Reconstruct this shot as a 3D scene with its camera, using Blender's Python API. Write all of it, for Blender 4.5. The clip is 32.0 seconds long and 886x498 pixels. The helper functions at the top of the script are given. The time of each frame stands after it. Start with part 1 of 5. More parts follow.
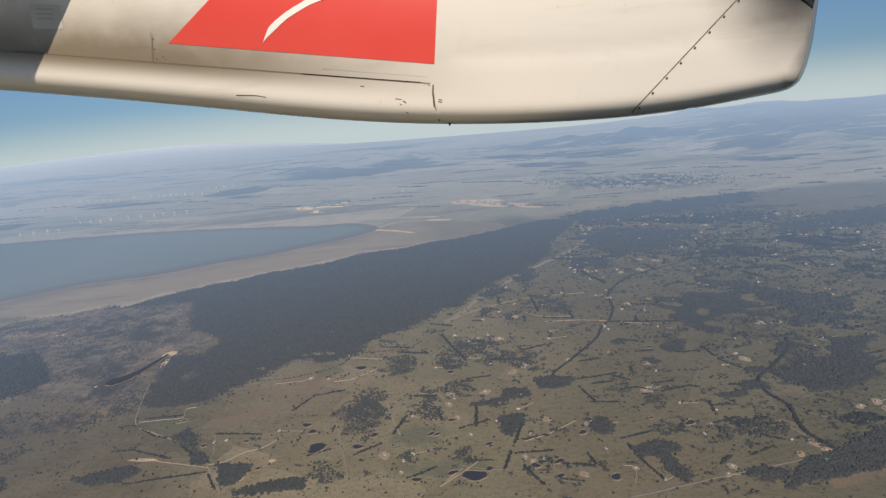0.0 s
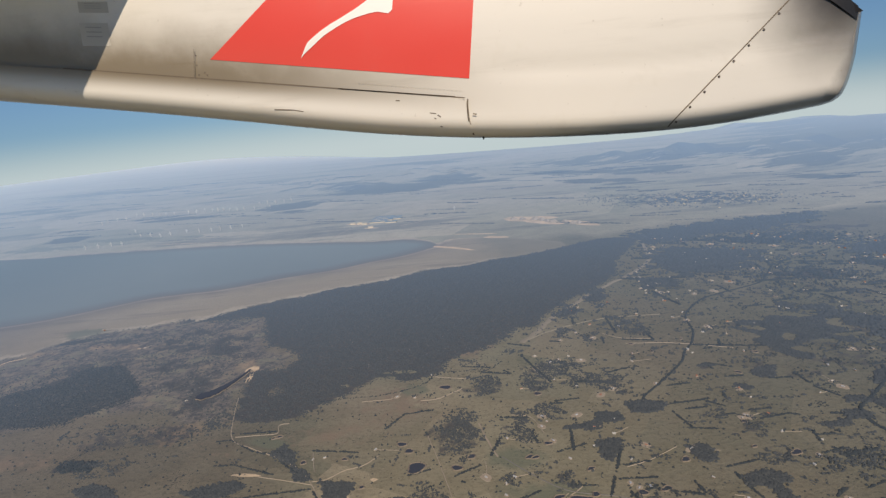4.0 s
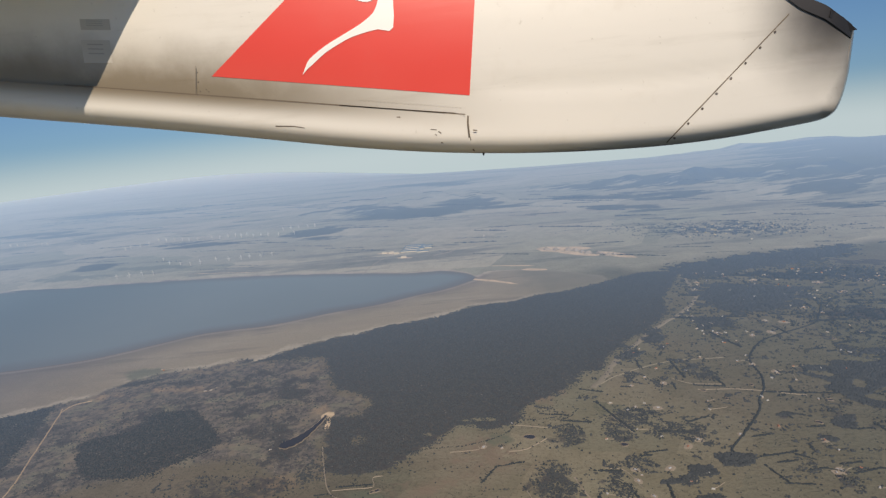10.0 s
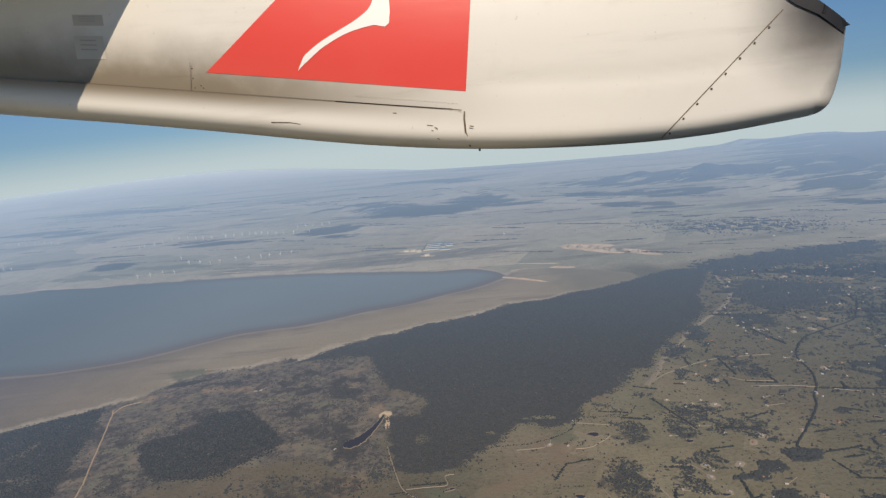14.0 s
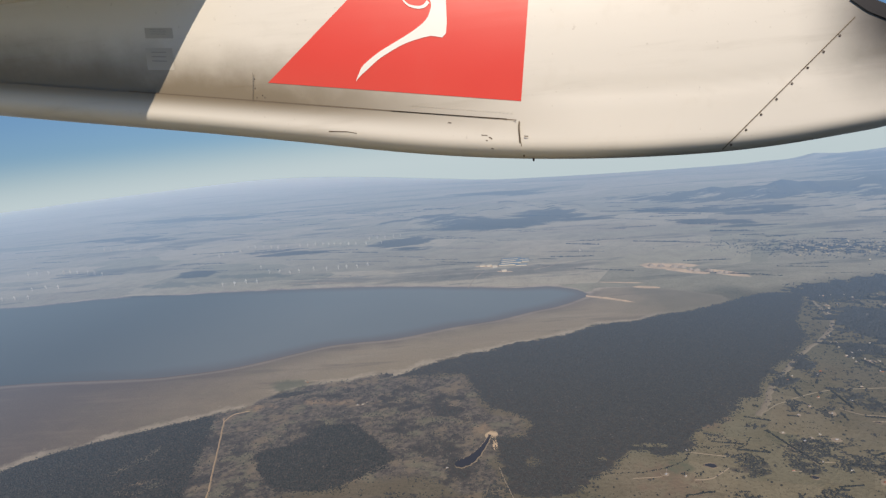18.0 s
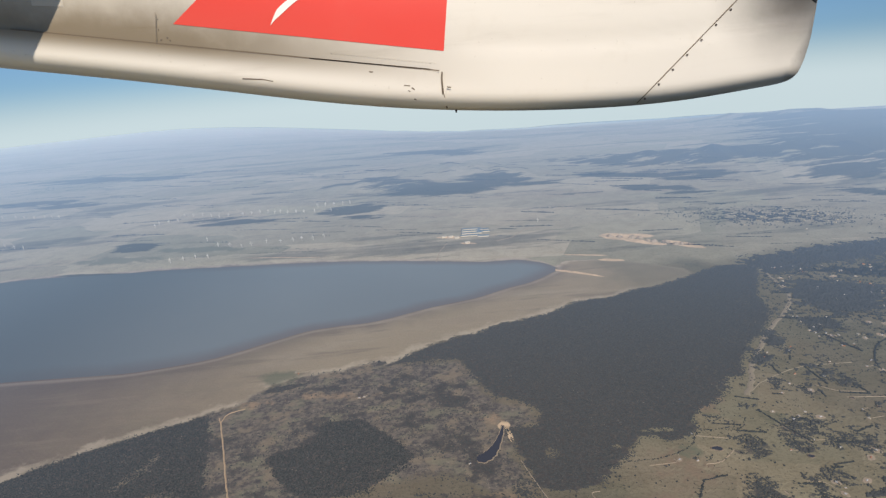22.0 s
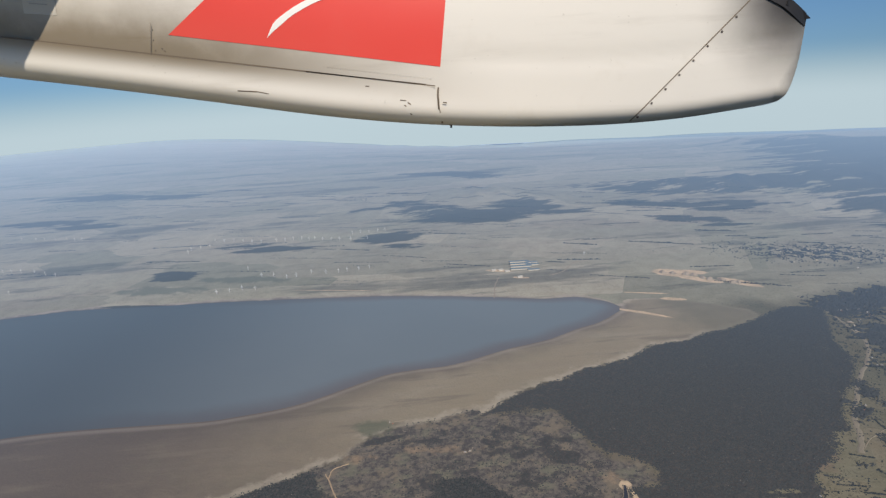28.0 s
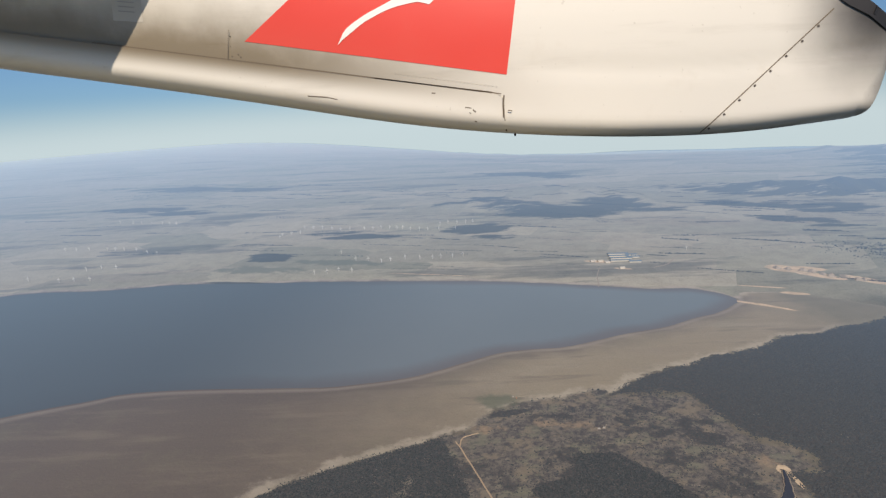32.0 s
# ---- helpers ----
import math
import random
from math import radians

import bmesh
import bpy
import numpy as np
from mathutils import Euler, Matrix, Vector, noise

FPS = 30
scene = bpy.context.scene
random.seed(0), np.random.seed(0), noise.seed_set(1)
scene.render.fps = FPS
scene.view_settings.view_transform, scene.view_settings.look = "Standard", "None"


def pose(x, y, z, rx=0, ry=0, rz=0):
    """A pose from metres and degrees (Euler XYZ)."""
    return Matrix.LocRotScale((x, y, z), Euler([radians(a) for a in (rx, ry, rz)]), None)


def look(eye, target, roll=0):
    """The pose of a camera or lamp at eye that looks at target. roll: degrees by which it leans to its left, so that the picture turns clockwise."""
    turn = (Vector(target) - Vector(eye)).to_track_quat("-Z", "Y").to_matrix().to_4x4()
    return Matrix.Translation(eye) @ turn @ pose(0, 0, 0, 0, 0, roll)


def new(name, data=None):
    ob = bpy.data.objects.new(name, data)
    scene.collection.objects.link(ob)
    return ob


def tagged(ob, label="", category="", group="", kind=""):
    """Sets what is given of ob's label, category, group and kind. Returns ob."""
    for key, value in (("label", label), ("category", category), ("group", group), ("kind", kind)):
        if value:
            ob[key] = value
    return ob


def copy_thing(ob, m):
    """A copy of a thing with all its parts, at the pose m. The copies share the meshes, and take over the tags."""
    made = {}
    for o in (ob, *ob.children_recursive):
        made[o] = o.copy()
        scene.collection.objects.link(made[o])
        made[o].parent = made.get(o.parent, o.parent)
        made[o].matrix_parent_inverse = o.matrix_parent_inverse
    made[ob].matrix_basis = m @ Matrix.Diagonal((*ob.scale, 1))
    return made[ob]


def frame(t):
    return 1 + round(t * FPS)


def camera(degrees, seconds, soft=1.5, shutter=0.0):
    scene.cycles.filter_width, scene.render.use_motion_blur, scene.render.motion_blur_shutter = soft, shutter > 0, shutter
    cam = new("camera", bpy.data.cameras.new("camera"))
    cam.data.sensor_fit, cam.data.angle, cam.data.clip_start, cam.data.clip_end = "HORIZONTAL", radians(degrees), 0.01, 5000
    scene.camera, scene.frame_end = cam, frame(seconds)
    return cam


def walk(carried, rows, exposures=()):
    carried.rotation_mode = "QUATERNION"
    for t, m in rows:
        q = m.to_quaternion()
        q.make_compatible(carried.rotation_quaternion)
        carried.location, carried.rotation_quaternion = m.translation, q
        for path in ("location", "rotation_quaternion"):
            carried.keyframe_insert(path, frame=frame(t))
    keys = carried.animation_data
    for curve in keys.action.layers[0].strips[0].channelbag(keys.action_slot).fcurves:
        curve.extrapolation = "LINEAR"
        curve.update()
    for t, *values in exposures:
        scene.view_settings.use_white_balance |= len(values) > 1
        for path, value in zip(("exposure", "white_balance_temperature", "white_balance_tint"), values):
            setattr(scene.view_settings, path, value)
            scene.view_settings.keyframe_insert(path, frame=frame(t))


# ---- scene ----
cam = camera(71.47, 32.0, soft=1.35)
ROWS = [
    (0.0, pose(28.40, 37.32, 29.57, 74.35, 5.48, -1.49)),
    (0.5, pose(27.58, 37.18, 29.46, 74.41, 5.56, -1.36)),
    (1.0, pose(26.87, 37.25, 29.53, 74.30, 5.48, -1.31)),
    (1.5, pose(26.16, 37.27, 29.57, 74.33, 5.58, -1.41)),
    (2.0, pose(25.29, 37.32, 29.96, 74.43, 5.30, -1.58)),
    (2.5, pose(24.72, 37.29, 30.08, 74.74, 5.87, -1.54)),
    (3.0, pose(23.81, 37.24, 30.34, 75.34, 6.22, -0.45)),
    (3.5, pose(22.97, 37.20, 30.64, 75.50, 6.26, -0.01)),
    (4.0, pose(22.35, 36.90, 31.22, 75.80, 5.65, 1.27)),
    (4.5, pose(21.70, 36.91, 31.59, 76.49, 5.56, 3.11)),
    (6.5, pose(18.65, 36.61, 32.89, 77.51, 5.33, 2.66)),
    (7.0, pose(17.61, 36.48, 33.55, 77.19, 5.36, 1.97)),
    (7.5, pose(17.01, 36.50, 33.90, 77.04, 5.64, 1.65)),
    (8.0, pose(16.07, 36.45, 34.65, 77.00, 5.72, 1.37)),
    (8.5, pose(15.35, 36.41, 35.36, 76.96, 5.74, 1.22)),
    (9.0, pose(14.36, 36.49, 35.96, 76.92, 5.57, 0.97)),
    (9.5, pose(13.77, 36.39, 36.44, 76.88, 5.66, 0.80)),
    (10.0, pose(12.81, 36.26, 36.85, 76.93, 5.62, 0.72)),
    (10.5, pose(11.90, 36.19, 36.94, 76.99, 5.60, 0.59)),
    (11.0, pose(10.82, 35.99, 37.12, 76.98, 5.45, 0.39)),
    (11.5, pose(9.82, 35.92, 37.24, 76.82, 5.75, 0.08)),
    (12.0, pose(8.85, 35.82, 37.36, 76.41, 5.70, -0.07)),
    (12.5, pose(7.82, 35.85, 37.53, 76.41, 5.72, 0.06)),
    (13.0, pose(6.69, 35.74, 37.96, 76.38, 5.56, 0.13)),
    (13.5, pose(5.76, 35.73, 38.19, 76.40, 5.75, -0.00)),
    (14.0, pose(4.67, 35.52, 38.50, 76.43, 5.74, -0.11)),
    (14.5, pose(3.82, 35.39, 38.72, 76.45, 5.83, -0.20)),
    (16.5, pose(-0.03, 34.16, 39.95, 76.38, 5.54, -0.14)),
    (17.0, pose(-0.99, 35.00, 40.11, 76.40, 5.30, 0.04)),
    (17.5, pose(-2.31, 34.80, 40.60, 77.49, 5.48, 4.05)),
    (18.0, pose(-3.22, 34.41, 41.42, 77.62, 5.59, 4.40)),
    (18.5, pose(-4.79, 34.62, 42.69, 76.05, 5.81, -0.20)),
    (19.0, pose(-7.15, 34.88, 43.50, 72.23, 4.34, -2.46)),
    (19.5, pose(-8.65, 35.51, 44.41, 69.61, 4.26, -3.49)),
    (20.0, pose(-9.94, 36.09, 45.18, 69.89, 4.06, -3.34)),
    (20.5, pose(-10.85, 36.20, 46.33, 70.88, 4.50, -2.97)),
    (21.0, pose(-12.45, 36.36, 46.83, 71.67, 4.08, -3.00)),
    (21.5, pose(-13.62, 36.54, 47.70, 72.05, 4.42, -3.15)),
    (22.0, pose(-15.28, 36.80, 48.31, 72.19, 4.35, -3.36)),
    (22.5, pose(-16.55, 37.14, 48.62, 72.25, 4.49, -3.39)),
    (23.0, pose(-18.23, 37.24, 48.40, 72.55, 4.30, -3.37)),
    (23.5, pose(-19.61, 37.44, 49.00, 72.38, 4.57, -3.40)),
    (24.0, pose(-21.20, 37.76, 49.87, 72.34, 4.36, -3.50)),
    (24.5, pose(-22.52, 38.27, 50.90, 72.72, 4.07, -3.69)),
    (25.0, pose(-24.11, 38.72, 52.00, 73.19, 3.61, -3.82)),
    (25.5, pose(-25.38, 39.04, 53.41, 73.24, 3.70, -3.96)),
    (27.5, pose(-31.36, 40.36, 55.63, 72.92, 3.59, -4.61)),
    (28.0, pose(-33.40, 40.66, 55.16, 73.10, 3.33, -4.79)),
    (28.5, pose(-34.90, 40.82, 55.23, 72.73, 3.71, -4.95)),
    (29.0, pose(-36.63, 40.94, 53.84, 72.12, 3.66, -4.73)),
    (29.5, pose(-37.88, 41.04, 52.82, 71.65, 3.35, -2.81)),
    (30.0, pose(-40.05, 41.09, 50.65, 71.96, 3.08, -1.66)),
    (30.5, pose(-41.57, 41.41, 49.43, 71.98, 3.37, -1.37)),
    (31.0, pose(-42.60, 41.97, 48.57, 73.45, 2.28, 0.40)),
    (31.5, pose(-43.89, 41.26, 49.44, 73.99, 3.53, 0.90)),
    (32.0, pose(-45.97, 41.49, 48.69, 74.46, 2.80, 0.42)),
]
EXPOSURES = [(0.0, -0.02, 7000, 12), (4.0, -0.04, 7000, 12), (14.0, -0.04, 6850, 11), (18.0, -0.03, 6850, 12), (19.0, 0.02, 6700, 11), (20.0, 0.25, 6700, 11), (21.0, 0.26, 6700, 11), (23.0, 0.1, 6650, 10), (25.0, 0.14, 6600, 10), (28.0, 0.0, 6450, 10), (30.0, 0.0, 6600, 10), (32.0, 0.12, 6800, 11)]
walk(cam, ROWS, EXPOSURES)

# ---- light ----
SUN_EL, SUN_AZ = radians(38), radians(172)
sun_way = Vector((math.sin(SUN_AZ) * math.cos(SUN_EL), math.cos(SUN_AZ) * math.cos(SUN_EL), math.sin(SUN_EL)))
world = bpy.data.worlds.new("sky")
scene.world = world
world.use_nodes = True
wn = world.node_tree
sky = wn.nodes.new("ShaderNodeTexSky")
sky.sky_type, sky.sun_disc = "NISHITA", False
sky.sun_elevation, sky.sun_rotation = SUN_EL, SUN_AZ
sky.altitude, sky.air_density, sky.dust_density, sky.ozone_density = 1800, 1.0, 0.6, 6.0
wn.nodes["Background"].inputs["Strength"].default_value = 0.076
# the horizon lies about four degrees below the level of the eye
dip = wn.nodes.new("ShaderNodeVectorMath")
dip.operation = "MULTIPLY_ADD"
dip.inputs[1].default_value, dip.inputs[2].default_value = (1, 1, 0.6), (0, 0, 0.044)
wn.links.new(wn.nodes.new("ShaderNodeTexCoord").outputs["Generated"], dip.inputs[0])
wn.links.new(dip.outputs[0], sky.inputs["Vector"])
cool = wn.nodes.new("ShaderNodeMix")
cool.data_type, cool.blend_type = "RGBA", "MULTIPLY"
cool.inputs[0].default_value, cool.inputs[7].default_value = 1.0, (0.56, 0.69, 0.83, 1)
wn.links.new(sky.outputs[0], cool.inputs[6])
# milky haze low over the horizon
low = wn.nodes.new("ShaderNodeSeparateXYZ")
wn.links.new(dip.outputs[0], low.inputs[0])
fade = wn.nodes.new("ShaderNodeMapRange")
fade.interpolation_type = "SMOOTHSTEP"
for k, v in (("From Min", 0.046), ("From Max", 0.0), ("To Min", 0.0), ("To Max", 0.85)):
    fade.inputs[k].default_value = v
wn.links.new(low.outputs[2], fade.inputs["Value"])
milky = wn.nodes.new("ShaderNodeMix")
milky.data_type = "RGBA"
milky.inputs[7].default_value = (7.2, 8.7, 9.3, 1)
wn.links.new(fade.outputs[0], milky.inputs[0])
wn.links.new(cool.outputs[2], milky.inputs[6])
wn.links.new(milky.outputs[2], wn.nodes["Background"].inputs["Color"])
sun = new("sun", bpy.data.lights.new("sun", "SUN"))
sun.data.energy, sun.data.angle, sun.data.color = 4.1, radians(0.53), (1.0, 0.90, 0.77)
sun.matrix_world = look(sun_way * 100, (0, 0, 0))


EARTH = 17500.0           # radius of the ground's curve, in the model's metres


def drop(x, y):
    return -(x * x + y * y) / (2 * EARTH)


# ---- materials ----
class Nodes:
    """A few short words for building node materials."""

    def __init__(self, name):
        self.mat = bpy.data.materials.new(name)
        self.mat.use_nodes = True
        self.t = self.mat.node_tree
        self.t.nodes.clear()
        self.out = self.n("ShaderNodeOutputMaterial")

    def n(self, kind, **sets):
        node = self.t.nodes.new(kind)
        for k, v in sets.items():
            setattr(node, k, v)
        return node

    def put(self, socket, value):
        if isinstance(value, bpy.types.NodeSocket):
            self.t.links.new(value, socket)
        else:
            socket.default_value = value

    def attr(self, name):
        return self.n("ShaderNodeAttribute", attribute_name=name).outputs["Fac"]

    def where(self, scale=(1, 1, 1), turn=0.0):
        co = self.n("ShaderNodeTexCoord").outputs["Object"]
        m = self.n("ShaderNodeMapping")
        self.put(m.inputs["Vector"], co)
        m.inputs["Scale"].default_value = scale
        m.inputs["Rotation"].default_value = (0, 0, turn)
        return m.outputs[0]

    def noise(self, scale, detail=4.0, rough=0.55, at=None, distort=0.0):
        x = self.n("ShaderNodeTexNoise")
        self.put(x.inputs["Vector"], at or self.where())
        x.inputs["Scale"].default_value, x.inputs["Detail"].default_value = scale, detail
        x.inputs["Roughness"].default_value, x.inputs["Distortion"].default_value = rough, distort
        return x.outputs["Fac"]

    def math(self, op, a, b=0.0, c=0.0, clamp=False):
        x = self.n("ShaderNodeMath", operation=op, use_clamp=clamp)
        for s, v in zip(x.inputs, (a, b, c)):
            self.put(s, v)
        return x.outputs[0]

    def step(self, v, lo, hi):
        x = self.n("ShaderNodeMapRange", interpolation_type="SMOOTHSTEP")
        self.put(x.inputs["Value"], v)
        x.inputs["From Min"].default_value, x.inputs["From Max"].default_value = lo, hi
        return x.outputs[0]

    def mix(self, fac, a, b, blend="MIX"):
        x = self.n("ShaderNodeMix", data_type="RGBA", blend_type=blend)
        self.put(x.inputs[0], fac)
        for s, v in ((x.inputs[6], a), (x.inputs[7], b)):
            self.put(s, v if isinstance(v, bpy.types.NodeSocket) else (*v, 1))
        return x.outputs[2]

    def bump(self, height, strength, distance):
        x = self.n("ShaderNodeBump")
        self.put(x.inputs["Height"], height)
        x.inputs["Strength"].default_value, x.inputs["Distance"].default_value = strength, distance
        return x.outputs[0]

    def surface(self, color, rough=0.6, metal=0.0, normal=None, coat=0.0, spec=0.5):
        b = self.n("ShaderNodeBsdfPrincipled")
        self.put(b.inputs["Base Color"], color if isinstance(color, bpy.types.NodeSocket) else (*color, 1))
        self.put(b.inputs["Roughness"], rough)
        b.inputs["Metallic"].default_value = metal
        b.inputs["Coat Weight"].default_value = coat
        b.inputs["Specular IOR Level"].default_value = spec
        if normal:
            self.put(b.inputs["Normal"], normal)
        self.put(self.out.inputs[0], b.outputs[0])
        return self.mat

    def land(self, color, normal=None, power=5.4, haze_tint=(0.485, 0.705, 0.915), gloss_rough=1.0, top=1.0):
        """Matt dry ground, with distance haze painted in as a bluish gloss at flat angles."""
        d = self.n("ShaderNodeBsdfDiffuse")
        self.put(d.inputs["Color"], color if isinstance(color, bpy.types.NodeSocket) else (*color, 1))
        if normal:
            self.put(d.inputs["Normal"], normal)
        up = self.n("ShaderNodeVectorMath", operation="MULTIPLY_ADD")
        self.put(up.inputs[0], self.n("ShaderNodeNewGeometry").outputs["Position"])
        up.inputs[1].default_value, up.inputs[2].default_value = (1 / EARTH, 1 / EARTH, 0), (0, 0, 1)
        g = self.n("ShaderNodeBsdfGlossy", distribution="MULTI_GGX")
        self.put(g.inputs["Normal"], up.outputs[0])
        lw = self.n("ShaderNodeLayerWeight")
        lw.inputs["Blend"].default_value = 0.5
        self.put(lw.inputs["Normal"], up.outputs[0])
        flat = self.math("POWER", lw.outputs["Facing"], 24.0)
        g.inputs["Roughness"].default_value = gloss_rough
        # haze painted paler still at the flattest angles, towards the horizon
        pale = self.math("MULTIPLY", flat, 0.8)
        self.put(g.inputs["Color"], self.mix(pale, haze_tint, (0.74, 0.88, 1.0)))
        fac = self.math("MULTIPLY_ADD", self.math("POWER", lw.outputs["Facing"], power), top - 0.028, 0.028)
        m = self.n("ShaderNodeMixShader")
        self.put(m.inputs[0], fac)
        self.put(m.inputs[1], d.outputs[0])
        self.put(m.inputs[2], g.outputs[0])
        self.put(self.out.inputs[0], m.outputs[0])
        return self.mat


def ground_material():
    k = Nodes("dry_farmland")
    fine = k.noise(2.2, 6, 0.65)
    mid = k.noise(0.25, 5, 0.6)
    wide = k.noise(0.03, 4, 0.55)
    # paddocks: pale olive to straw, each with its own tone
    v = k.n("ShaderNodeTexVoronoi", distance="CHEBYCHEV")
    k.put(v.inputs["Vector"], k.where(turn=0.5))
    v.inputs["Scale"].default_value = 0.11
    tone = k.n("ShaderNodeSeparateColor")
    k.put(tone.inputs[0], v.outputs["Color"])
    field = k.mix(tone.outputs[0], (0.215, 0.188, 0.116), (0.310, 0.264, 0.168))
    field = k.mix(k.math("MULTIPLY", tone.outputs[1], 0.45), field, (0.124, 0.134, 0.082))
    field = k.mix(k.step(wide, 0.45, 0.75), field, (0.250, 0.202, 0.135))
    # olive pasture to the east, painted darker also for the window's vignette
    field = k.mix(k.math("MULTIPLY", k.step(k.math("ADD", k.attr("west"), k.math("MULTIPLY", mid, 30.0)), -65.0, -115.0), 0.65), field, (0.112, 0.110, 0.072))
    field = k.mix(k.math("MULTIPLY", k.step(k.math("ADD", k.attr("west"), k.math("MULTIPLY", mid, 16.0)), -56.0, -36.0), 0.7), field, (0.140, 0.116, 0.080))
    # the plain beyond the lake: broad strips
    w = k.n("ShaderNodeTexVoronoi", distance="CHEBYCHEV")
    k.put(w.inputs["Vector"], k.where((0.6, 1.0, 1.0), turn=0.25))
    w.inputs["Scale"].default_value = 0.045
    tone2 = k.n("ShaderNodeSeparateColor")
    k.put(tone2.inputs[0], w.outputs["Color"])
    plain = k.mix(tone2.outputs[0], (0.300, 0.278, 0.194), (0.430, 0.388, 0.280))
    plain = k.mix(k.math("MULTIPLY", k.step(tone2.outputs[1], 0.6, 0.9), 0.2), plain, (0.150, 0.180, 0.090))
    plain = k.mix(k.math("MULTIPLY", k.step(tone2.outputs[2], 0.7, 0.95), 0.35), plain, (0.330, 0.290, 0.210))
    streak = k.noise(1.0, 7, 0.68, k.where((0.007, 0.035, 0.01), 0.06))
    plain = k.mix(k.math("MULTIPLY", k.step(streak, 0.55, 0.64), 0.55), plain, (0.062, 0.062, 0.042))
    plain = k.mix(k.math("MULTIPLY", k.step(streak, 0.42, 0.34), 0.5), plain, (0.330, 0.280, 0.200))
    thread = k.noise(1.0, 5, 0.7, k.where((0.03, 0.17, 0.05), -0.04))
    plain = k.mix(k.math("MULTIPLY", k.step(thread, 0.57, 0.66), 0.5), plain, (0.085, 0.085, 0.058))
    base = k.mix(k.step(k.attr("plain"), -10.0, 10.0), field, plain)
    # light mottling, worn patches
    base = k.mix(k.math("MULTIPLY", k.step(mid, 0.35, 0.7), 0.45), base, k.mix(1.0, base, (0.70, 0.67, 0.60), "MULTIPLY"))
    base = k.mix(k.math("MULTIPLY", k.step(fine, 0.48, 0.68), 0.55), base, k.mix(1.0, base, (0.55, 0.55, 0.52), "MULTIPLY"))
    tuft = k.noise(3.6, 3, 0.6)
    base = k.mix(k.math("MULTIPLY", k.step(k.math("ADD", tuft, k.math("MULTIPLY", k.noise(0.22, 4, 0.6), 0.5)), 0.90, 0.97), k.step(k.attr("plain"), 8.0, -8.0)), base, (0.040, 0.038, 0.028))
    base = k.mix(k.math("MULTIPLY", k.step(k.noise(2.4, 4, 0.7, k.where((1.0, 2.2, 1.0), 0.12)), 0.66, 0.74), 0.5), base, (0.33, 0.27, 0.19))
    # mud flats round the lake
    shore = k.attr("shore")
    mud = k.mix(k.step(k.math("ADD", shore, k.math("MULTIPLY", mid, 10.0)), 2.0, 15.0), (0.180, 0.147, 0.108), (0.300, 0.250, 0.168))
    mud = k.mix(k.math("MULTIPLY", k.step(k.noise(0.12, 6, 0.6, k.where((0.5, 1.4, 1), -0.45)), 0.45, 0.7), 0.6), mud, (0.345, 0.295, 0.210))
    # browner mud to the west, its darkening partly the window's vignette painted in
    mud = k.mix(k.math("MULTIPLY", k.step(k.math("ADD", k.attr("west"), k.math("MULTIPLY", mid, 25.0)), -6.0, 60.0), 0.9), mud, (0.125, 0.099, 0.079))
    drift = k.noise(1.0, 6, 0.65, k.where((0.03, 0.22, 0.1), 0.42))
    mud = k.mix(k.math("MULTIPLY", k.step(drift, 0.5, 0.7), 0.4), mud, (0.255, 0.208, 0.150))
    mud = k.mix(k.math("MULTIPLY", k.step(drift, 0.46, 0.34), 0.4), mud, (0.130, 0.105, 0.082))
    mud = k.mix(k.math("MULTIPLY", k.step(fine, 0.45, 0.8), 0.3), mud, (0.19, 0.175, 0.10))
    fringe = k.step(k.math("ADD", k.attr("flats"), k.math("MULTIPLY", k.math("SUBTRACT", k.noise(0.2, 6, 0.7), 0.5), 12.0)), 3.0, 0.0)
    mud = k.mix(k.math("MULTIPLY", fringe, 0.6), mud, (0.47, 0.41, 0.31))
    rim = k.math("MULTIPLY", k.step(shore, 0.3, 0.9), k.step(shore, 2.6, 1.2))
    mud = k.mix(k.math("MULTIPLY", rim, 0.35), mud, (0.38, 0.33, 0.27))
    moss = k.math("MULTIPLY", k.step(k.noise(0.09, 6, 0.65), 0.50, 0.72), 0.22)
    mud = k.mix(moss, mud, (0.215, 0.200, 0.125))
    east = k.step(k.math("ADD", k.attr("west"), k.math("MULTIPLY", k.math("SUBTRACT", k.noise(0.1, 5, 0.6), 0.5), 40.0)), -75.0, -100.0)
    mud = k.mix(k.math("MULTIPLY", east, 0.8), mud, k.mix(mid, (0.150, 0.140, 0.092), (0.225, 0.196, 0.130)))
    flat_edge = k.math("ADD", k.attr("flats"), k.math("MULTIPLY", k.math("SUBTRACT", k.noise(0.35, 6, 0.65), 0.5), 7.0))
    base = k.mix(k.step(flat_edge, -0.6, 0.6), base, mud)
    sandy = k.mix(k.step(k.noise(1.1, 6, 0.75), 0.36, 0.64), (0.076, 0.068, 0.060), (0.185, 0.158, 0.122))
    sandy = k.mix(k.math("MULTIPLY", k.step(k.noise(0.28, 6, 0.7), 0.50, 0.62), 0.75), sandy, (0.240, 0.195, 0.132))
    sandy = k.mix(k.math("MULTIPLY", k.step(k.noise(0.17, 6, 0.7, k.where((1, 1.6, 1), 0.4)), 0.52, 0.62), 0.7), sandy, (0.205, 0.192, 0.128))
    sandy = k.mix(k.math("MULTIPLY", k.step(k.noise(2.6, 3, 0.6), 0.64, 0.72), 0.5), sandy, (0.40, 0.34, 0.25))
    base = k.mix(k.step(k.math("ADD", k.attr("scrub"), k.math("MULTIPLY", k.math("SUBTRACT", mid, 0.5), 8.0)), -1.0, 1.5), base, sandy)
